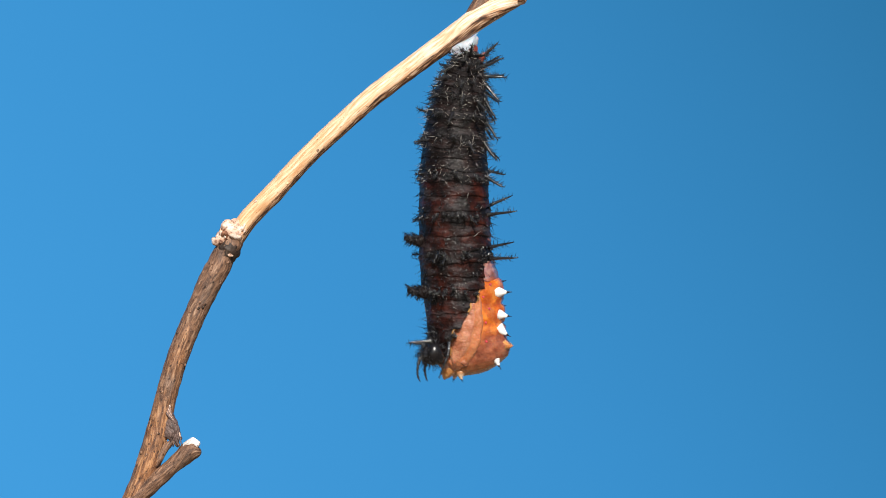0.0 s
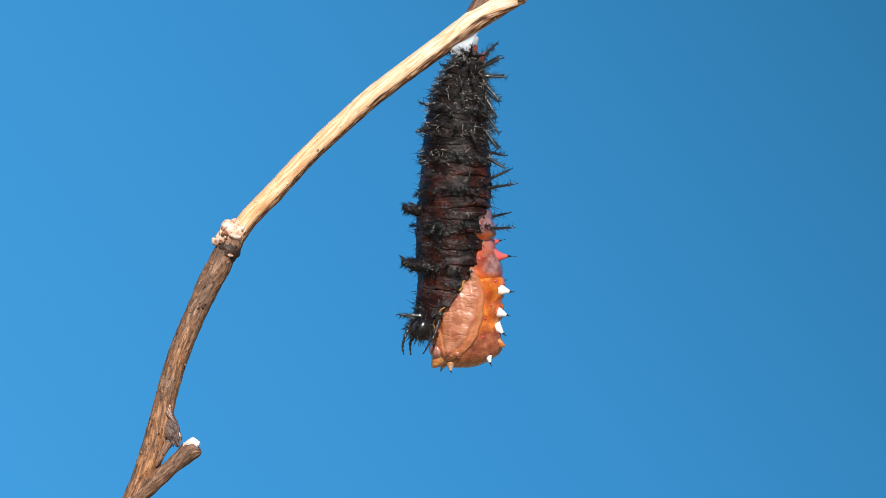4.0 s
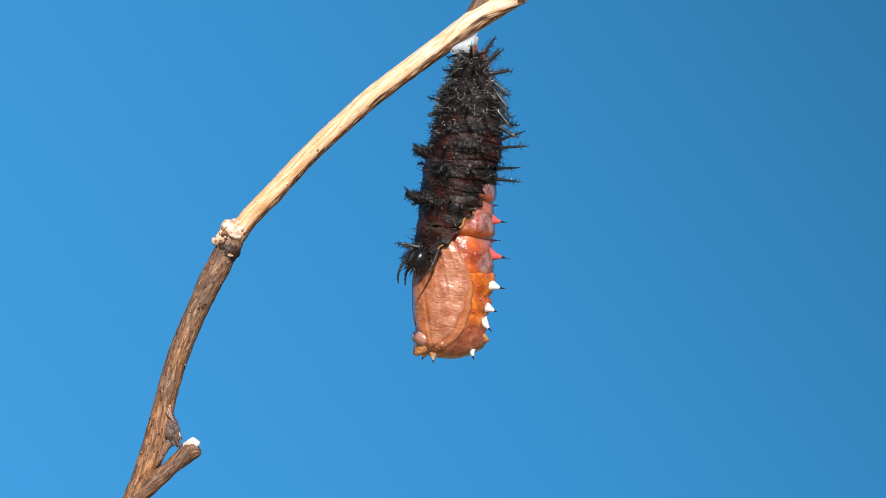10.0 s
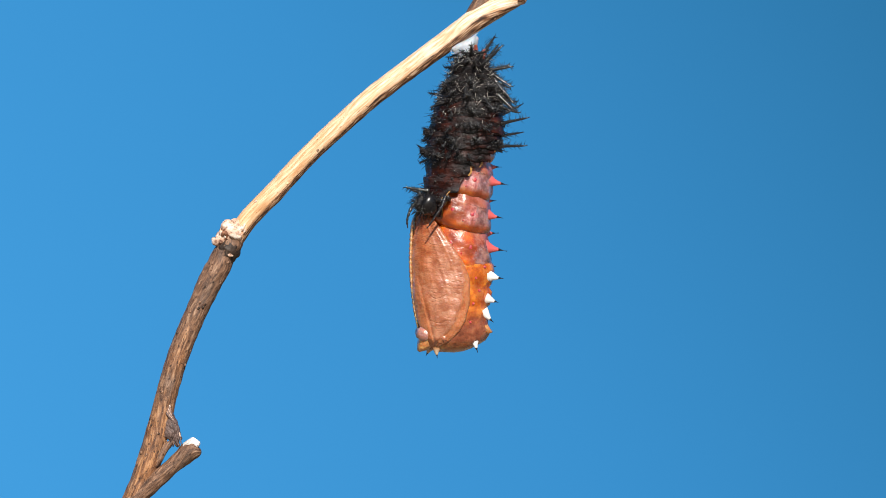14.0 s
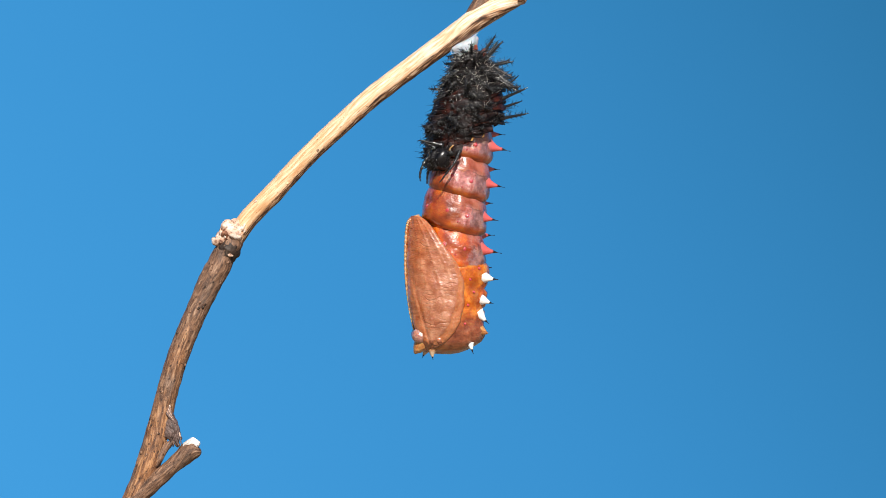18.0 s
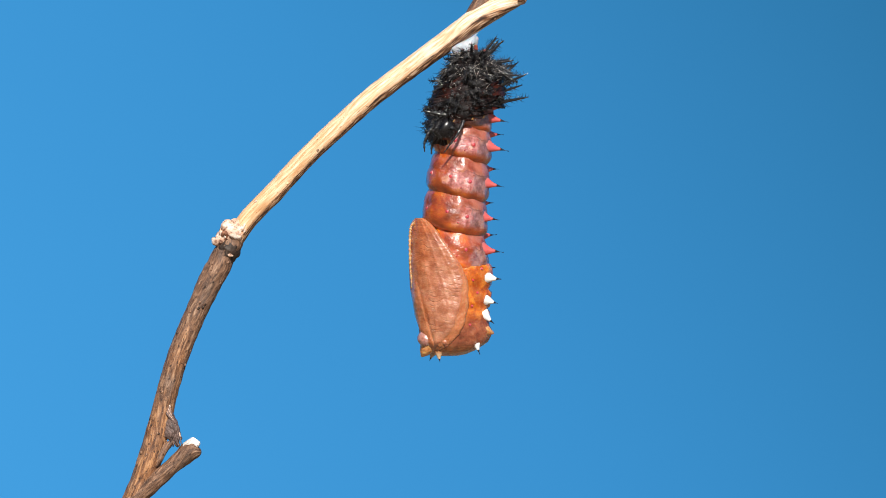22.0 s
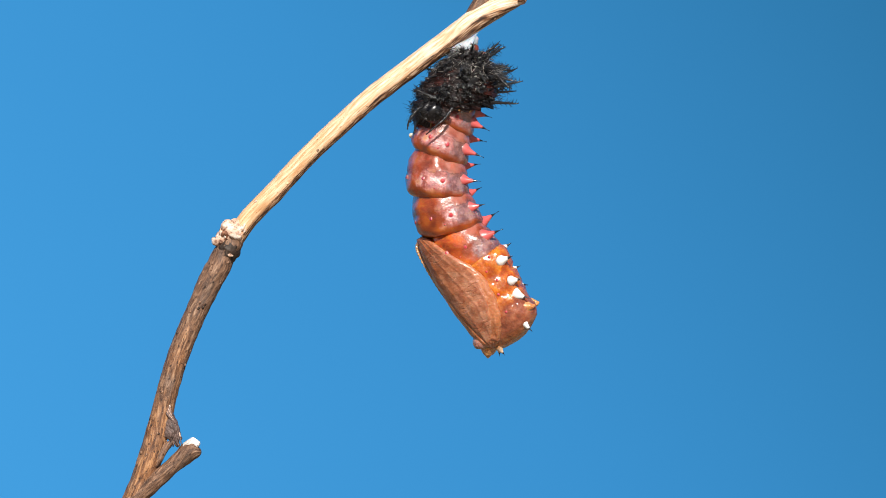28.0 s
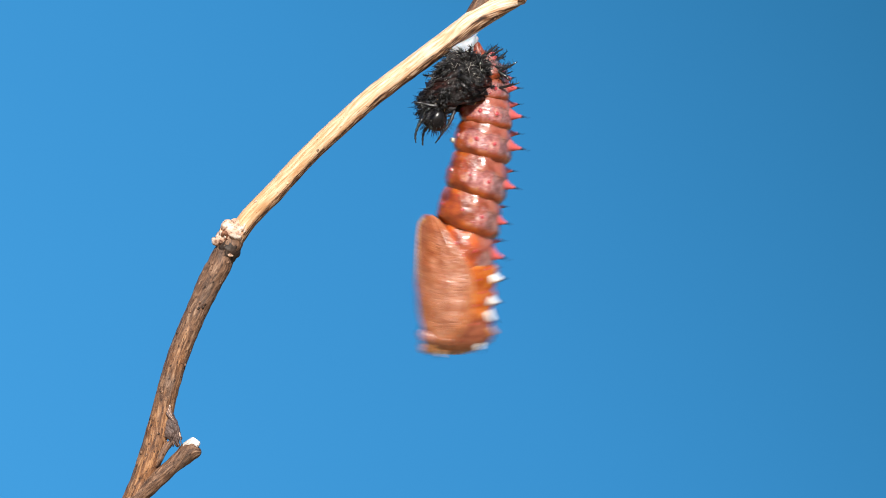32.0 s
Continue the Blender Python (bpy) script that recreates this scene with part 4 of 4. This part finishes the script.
def head_capsule():
    bm = bmesh.new()
    loft(bm, ((21, 2, 6, 8), (18, 2, 13, 15), (11, 1, 19, 22), (2, 0, 22, 25), (-8, 0, 21, 23), (-15, 1, 15, 17), (-19, 2, 7, 9)), 48, 5.0, 6.0)
    for q in bm.verts:
        a = math.atan2(q.co.y, q.co.x)
        dent = 1 - 0.16 * math.exp(-((a + 2.05) / 0.20) ** 2) - 0.10 * math.exp(-((q.co.z + 11) / 3.0) ** 2) * (1 if q.co.x < 4 else 0.3)
        q.co.x, q.co.y = q.co.x * dent, q.co.y * dent
    h = part("head_shell", bm, CAPSULE, ANIMAL, "smooth shiny black shed head shell")
    for pts, r in ((((32, -24, 18), (26, -32, -4), (15, -34, -24), (5, -32, -42)), 3.0), (((-18, -12, 4), (-27, -14, -12), (-31, -14, -30), (-29, -13, -44)), 3.2), (((-10, 14, -8), (-18, 16, -26), (-17, 16, -46)), 3.2)):
        bm = bmesh.new()
        line = smooth_line(pts, 9)
        m = len(line) - 1
        sweep(bm, line, [r * (1.1 - 0.75 * i / m) * (1 + 0.22 * math.sin(i * 1.5)) for i in range(m + 1)], 8, 0.6, 0.2)
        leg = part("walking_leg", bm, BLACK, h, "thin jointed black leg")
    bm = bmesh.new()
    rng = random.Random(8)
    for k in range(260):
        a, b = rng.uniform(0, math.tau), rng.uniform(-1, 1)
        q = (1 - b * b) ** 0.5
        p = Vector((23 * q * math.cos(a), 26 * q * math.sin(a), 19 * b))
        if p.y < -16 and abs(p.z) < 9 and p.x > -4 and rng.random() < 0.75:
            continue
        bristle(bm, p, p.normalized() + Vector((rng.uniform(-0.4, 0.4), 0, rng.uniform(-0.6, 0.2))), rng.uniform(7, 18), 0.8)
    part("head_bristles", bm, BLACK, h)
    for x, y, z, wx, wz, i in ((-2, -12, 24, -1, 0.05, 4), (-8, 6, 17, -1, 0.3, 1)):
        o = new("spine", SCOLI[i + 2])
        o.parent = h
        o.matrix_basis = scaled(aim((x, y, z), (wx, -0.2, wz)))
    return h


HEAD_SHELL = head_capsule()

# ---- what moves: one call a moment ----
MOMENTS = []


def pupate(t, u, v, turn, au, av, reach, s1, s2, s3, hu, hv):
    """At t seconds: thorax at (u, v) turned by that many degrees; the body's axis leaves the twig towards (au, av) and meets the thorax with that reach;
    s1, s2, s3: how far down the axis three marks on the old skin stand; (hu, hv): the shed head shell."""
    a = Vector((836, 93)) if t < 29.7 else Vector((842, 92))
    up = Vector((math.sin(radians(turn)), -math.cos(radians(turn))))
    p = (a, Vector((au, av)), Vector((u, v)) + up * reach, Vector((u, v)))
    line = []
    for k in range(61):
        w = k / 60
        line.append(p[0] * (1 - w) ** 3 + p[1] * 3 * w * (1 - w) ** 2 + p[2] * 3 * w * w * (1 - w) + p[3] * w ** 3)
    whole = sum((line[k + 1] - line[k]).length for k in range(60))
    line += [p[3] - up * 6.0 * k for k in range(1, 40)]
    run = [0.0]
    for k in range(len(line) - 1):
        run.append(run[-1] + (line[k + 1] - line[k]).length)
    xs, ys = [q.x for q in line], [q.y for q in line]

    def on_axis(s):
        c = Vector((between(s, run, xs), between(s, run, ys)))
        lo, hi = max(0.0, s - 14), s + 14
        way = Vector((between(hi, run, xs) - between(lo, run, xs), between(hi, run, ys) - between(lo, run, ys))).normalized()
        return c, way, math.atan2(-way.x, way.y)

    head = Vector((hu, hv))
    near = min(range(len(line)), key=lambda k: (line[k] - head).length)
    s4 = run[near]
    c, way, _ = on_axis(s4)
    out = (head - c).dot(Vector((way.y, -way.x)))
    MOMENTS.append((t, Vector((u, v)), radians(turn), whole, on_axis, (s1, s2, s3, s4), head, min(0.0, out + 66)))


def here(c, turn, depth=0.0, yaw=0.0):
    """A pose in the animal's space."""
    return Matrix.Translation(spot(c.x, c.y, depth) - ANIMAL.location) @ Matrix.Rotation(turn, 4, "Y") @ Matrix.Rotation(yaw, 4, "Z")


def twist(t, turn):
    """The animal rolls on its long axis as it swings."""
    return radians(max(-24.0, min(24.0, 0.75 * math.degrees(turn) + between(t, (0, 9, 13, 18), (2, 2, 2, 0)))))


def motions():
    walk(PUPA_THORAX, [(t, here(c, turn, 0, twist(t, turn))) for t, c, turn, *_ in MOMENTS])
    # the wing cases lie closer to the body before they are free
    foot = Matrix.Translation((0, 0, -100 * UNIT))
    for n, ob in enumerate(WING_PARTS):
        if n < 2:
            side = (-1, 1)[n]
            walk(ob, [(t, foot @ Matrix.Rotation(radians(5.5 * w), 4, "Y") @ Matrix.Rotation(radians(2.0 * w * side), 4, "X") @ foot.inverted())
                      for t, w in ((0.0, 1), (3.0, 1), (6.0, 1), (9.0, 0.6), (12.0, 0), (18.5, 0), (23.0, 0.4), (32.0, 0.5))])
        else:
            walk(ob, [(t, pose(x * UNIT, 0, 0)) for t, x in ((0.0, 16), (3.0, 15), (6.0, 14), (9.0, 9), (12.0, 0), (18.5, 0), (23.0, 5), (32.0, 6))])
    for (f, *_), ob in list(zip(SEGMENTS, PUPA_SEGMENTS)) + [((0.065,), PUPA_TAIL)]:
        rows = []
        for t, _, turn, whole, on_axis, *_ in MOMENTS:
            c, way, a = on_axis(f * whole)
            rows.append((t, here(c, a, 0, twist(t, turn) * f)))
        walk(ob, rows)
    for n, (s, ob) in enumerate(SKIN_RINGS):
        rows = []
        lean = radians(between(s, LEAN_S, LEAN))
        wag = random.Random(n)
        shake = radians(wag.uniform(-9, 9))
        for t, _, _, whole, on_axis, marks, head, off in MOMENTS:
            top = min(60, marks[0] * 0.35)
            down = between(s, (0, 60, 338, 431, 495, 533), (0, top, *marks))
            tight = 1 - min(1.0, marks[3] / 520)
            c, way, a = on_axis(max(4.0, down - 58 * math.tan(lean)))
            side = Vector((way.y, -way.x))
            c = c + side * (off * between(s, (240, 390), (0, 1)) + between(s, (300, 380, 450, 533), (0, -7, -12, -17)) * between(t, (0, 3, 7, 9, 12), (0.6, 0.8, 1.7, 1.4, 0.4)))
            start, end = Vector((832, 98)), head + Vector(((835 - head.x) * 0.35 + 8, -24))
            free = between(t, (28.5, 29.8), (0, 1))
            c = c.lerp(start.lerp(end, min(1.0, (s / 533) ** 0.8)), free)
            a += free * (math.atan2(start.x - end.x, end.y - start.y) - a)
            a -= radians(between(t, (9, 12, 18, 27, 28.5, 29.8), (0, 8, 26, 26, 26, 42))) * min(1.0, s / 200)
            rows.append((t, here(c, a + shake * tight)))
        walk(ob, rows)
    for ob in PROLEGS:
        walk(ob, [(t, pose(x * UNIT, 0, 0)) for t, x in ((0.0, 0), (9.0, 0), (12.0, 7), (14.0, 15), (17.0, 22), (26.0, 24), (32.0, 24))])
    for ob, t in THORNS:
        up = ob.matrix_basis.copy()
        down = Matrix.Translation((-34 * UNIT, 0, 0)) @ up @ Matrix.Rotation(radians(-50), 4, "Y")
        half = Matrix.Translation((-15 * UNIT, 0, 0)) @ up @ Matrix.Rotation(radians(-22), 4, "Y")
        walk(ob, [(0.0, down), (t - 0.7, down), (t, half), (t + 0.7, up), (32.0, up)])
    walk(KNOB[0], [(0.0, pose(18 * UNIT, 0, 0)), (15.5, pose(18 * UNIT, 0, 0)), (18.5, pose(0, 0, 0)), (32.0, pose(0, 0, 0))])
    rows = []
    for t, _, _, _, on_axis, marks, head, off in MOMENTS:
        rows.append((t, here(head, on_axis(marks[3])[2], -46)))
    walk(HEAD_SHELL, rows)


pupate(0, 819, 500, -8.2, 792, 209, 138, 333, 421, 489, 766, 625)
pupate(0.5, 811, 486, 2.5, 802, 244, 116, 304, 405, 473, 740, 597)
pupate(1, 815, 490, -4.3, 788, 246, 130, 310, 405, 474, 753, 606)
pupate(1.5, 819, 486, 3.1, 791, 262, 82, 292, 400, 468, 741, 590)
pupate(2, 817, 481, 0.9, 796, 244, 112, 284, 390, 459, 743, 583)
pupate(2.5, 822, 488, 1.1, 775, 288, 70, 289, 388, 464, 743, 590)
pupate(3, 810, 475, 8.1, 804, 237, 61, 268, 373, 448, 721, 567)
pupate(3.5, 818, 487, 4.7, 791, 261, 78, 276, 380, 456, 732, 582)
pupate(5.5, 830, 475, -3.0, 756, 243, 92, 256, 345, 431, 760, 567)
pupate(6, 817, 464, 16.5, 807, 236, 60, 222, 319, 407, 735, 520)
pupate(6.5, 828, 473, 1.7, 755, 256, 72, 246, 330, 418, 755, 547)
pupate(7, 812, 462, 18.4, 806, 227, 62, 210, 305, 395, 730, 503)
pupate(7.5, 816, 474, 5.7, 772, 257, 81, 229, 319, 405, 735, 527)
pupate(8, 813, 463, 15.4, 813, 232, 71, 202, 296, 386, 732, 498)
pupate(8.5, 815, 473, 0.7, 779, 261, 104, 227, 309, 389, 741, 521)
pupate(9, 812, 467, 10.6, 818, 217, 103, 192, 289, 369, 735, 490)
pupate(9.5, 816, 477, -3.6, 793, 222, 143, 218, 296, 365, 737, 508)
pupate(10, 810, 472, 7.1, 826, 214, 134, 182, 266, 346, 740, 461)
pupate(10.5, 818, 479, -5.6, 796, 222, 129, 199, 278, 337, 738, 469)
pupate(11, 807, 471, 1.3, 825, 224, 119, 171, 242, 305, 740, 430)
pupate(11.5, 815, 480, -5.6, 810, 220, 126, 186, 252, 311, 737, 441)
pupate(12, 798, 462, 5.4, 832, 222, 124, 153, 216, 284, 740, 400)
pupate(12.5, 800, 471, 6.6, 816, 217, 131, 159, 210, 288, 746, 404)
pupate(13, 800, 455, 6.8, 830, 221, 128, 137, 191, 257, 749, 375)
pupate(13.5, 805, 464, 10.8, 825, 215, 124, 151, 189, 259, 760, 375)
pupate(14, 806, 460, 3.0, 833, 209, 136, 143, 180, 249, 755, 363)
pupate(14.5, 805, 461, 8.7, 825, 211, 138, 138, 184, 239, 767, 357)
pupate(16.5, 803, 458, -2.0, 830, 210, 101, 120, 155, 196, 767, 305)
pupate(17, 797, 463, 6.6, 832, 224, 122, 123, 159, 201, 775, 308)
pupate(17.5, 801, 457, -3.5, 829, 200, 98, 112, 138, 175, 767, 286)
pupate(18, 797, 463, 2.3, 833, 220, 108, 108, 133, 169, 779, 283)
pupate(18.5, 802, 459, -5.9, 832, 218, 102, 97, 120, 152, 775, 263)
pupate(19, 799, 455, -0.2, 841, 222, 98, 91, 112, 142, 787, 253)
pupate(19.5, 801, 460, -3.5, 830, 218, 100, 91, 112, 142, 784, 251)
pupate(20, 802, 450, 0.5, 836, 220, 94, 86, 106, 134, 790, 243)
pupate(20.5, 798, 456, 5.7, 843, 217, 117, 83, 102, 130, 792, 240)
pupate(21, 801, 467, -5.0, 837, 226, 111, 85, 105, 132, 782, 242)
pupate(21.5, 818, 457, -8.1, 809, 202, 116, 74, 91, 115, 773, 221)
pupate(22, 802, 466, -0.3, 825, 224, 114, 80, 99, 125, 786, 231)
pupate(22.5, 804, 473, -10.3, 820, 208, 117, 78, 96, 122, 775, 227)
pupate(23, 822, 458, -11.1, 799, 215, 129, 66, 81, 103, 773, 205)
pupate(23.5, 805, 468, -2.7, 817, 206, 116, 72, 89, 113, 784, 217)
pupate(24, 813, 472, -13.3, 788, 210, 118, 69, 85, 107, 769, 211)
pupate(24.5, 833, 461, -12.5, 795, 200, 129, 63, 78, 98, 779, 202)
pupate(25, 804, 476, -2.5, 809, 208, 125, 70, 86, 109, 781, 217)
pupate(25.5, 826, 466, -18.3, 769, 209, 127, 69, 85, 107, 764, 202)
pupate(27.5, 805, 482, -16.3, 822, 252, 197, 77, 95, 120, 775, 221)
pupate(28, 831, 463, -30.0, 783, 269, 203, 70, 87, 110, 764, 201)
pupate(28.2, 821, 472, -27.4, 787, 255, 196, 71, 88, 111, 768, 203)
pupate(28.4, 811, 482, -18.7, 830, 260, 204, 72, 89, 113, 780, 211)
pupate(28.5, 804, 484, -14.3, 820, 257, 192, 73, 90, 113, 782, 213)
pupate(28.8, 822, 470, -28.4, 770, 321, 221, 72, 89, 112, 772, 207)
pupate(29, 820, 466, -32.8, 806, 280, 234, 71, 87, 110, 769, 204)
pupate(29.2, 809, 476, -18.5, 777, 313, 215, 72, 89, 113, 774, 207)
pupate(29.5, 817, 475, -28.1, 818, 269, 230, 71, 87, 111, 776, 204)
pupate(29.6, 821, 469, -27.6, 814, 288, 242, 70, 87, 110, 774, 204)
pupate(29.8, 790, 453, 14.1, 907, 211, 121, 80, 99, 125, 810, 222)
pupate(29.9, 769, 435, 29.9, 897, 279, 72, 66, 81, 103, 826, 211)
pupate(30, 778, 435, 22.1, 912, 242, 54, 71, 88, 111, 821, 213)
pupate(30.1, 776, 421, 23.9, 911, 234, -29, 70, 87, 110, 812, 213)
pupate(30.2, 782, 431, 15.9, 911, 174, 36, 76, 94, 119, 800, 211)
pupate(30.4, 817, 482, -6.1, 883, 252, 340, 81, 100, 127, 758, 211)
pupate(30.5, 802, 476, -1.6, 875, 236, 314, 79, 97, 123, 770, 212)
pupate(30.6, 775, 431, 23.1, 911, 135, 167, 71, 88, 111, 810, 200)
pupate(30.8, 773, 424, 19.7, 925, 146, 119, 77, 95, 120, 808, 205)
pupate(30.9, 796, 444, 13.4, 898, 141, 186, 82, 102, 129, 786, 217)
pupate(31, 820, 479, -13.5, 880, 259, 294, 87, 107, 135, 748, 208)
pupate(31.2, 767, 409, 30.1, 946, 176, 105, 89, 110, 139, 820, 218)
pupate(31.4, 787, 424, 15.1, 912, 148, 103, 85, 106, 134, 789, 221)
pupate(31.5, 789, 433, 14.4, 907, 149, 149, 82, 101, 128, 793, 218)
pupate(31.6, 823, 462, -5.8, 900, 115, 55, 83, 103, 130, 767, 223)
pupate(31.8, 775, 436, 11.5, 931, 154, 93, 94, 116, 146, 780, 222)
pupate(31.9, 793, 443, 8.7, 913, 152, 130, 89, 110, 139, 777, 222)
pupate(31.97, 797, 462, 7.5, 898, 158, 34, 73, 90, 114, 770, 215)
pupate(32, 812, 464, 2.5, 898, 158, 34, 73, 90, 114, 770, 215)

motions()
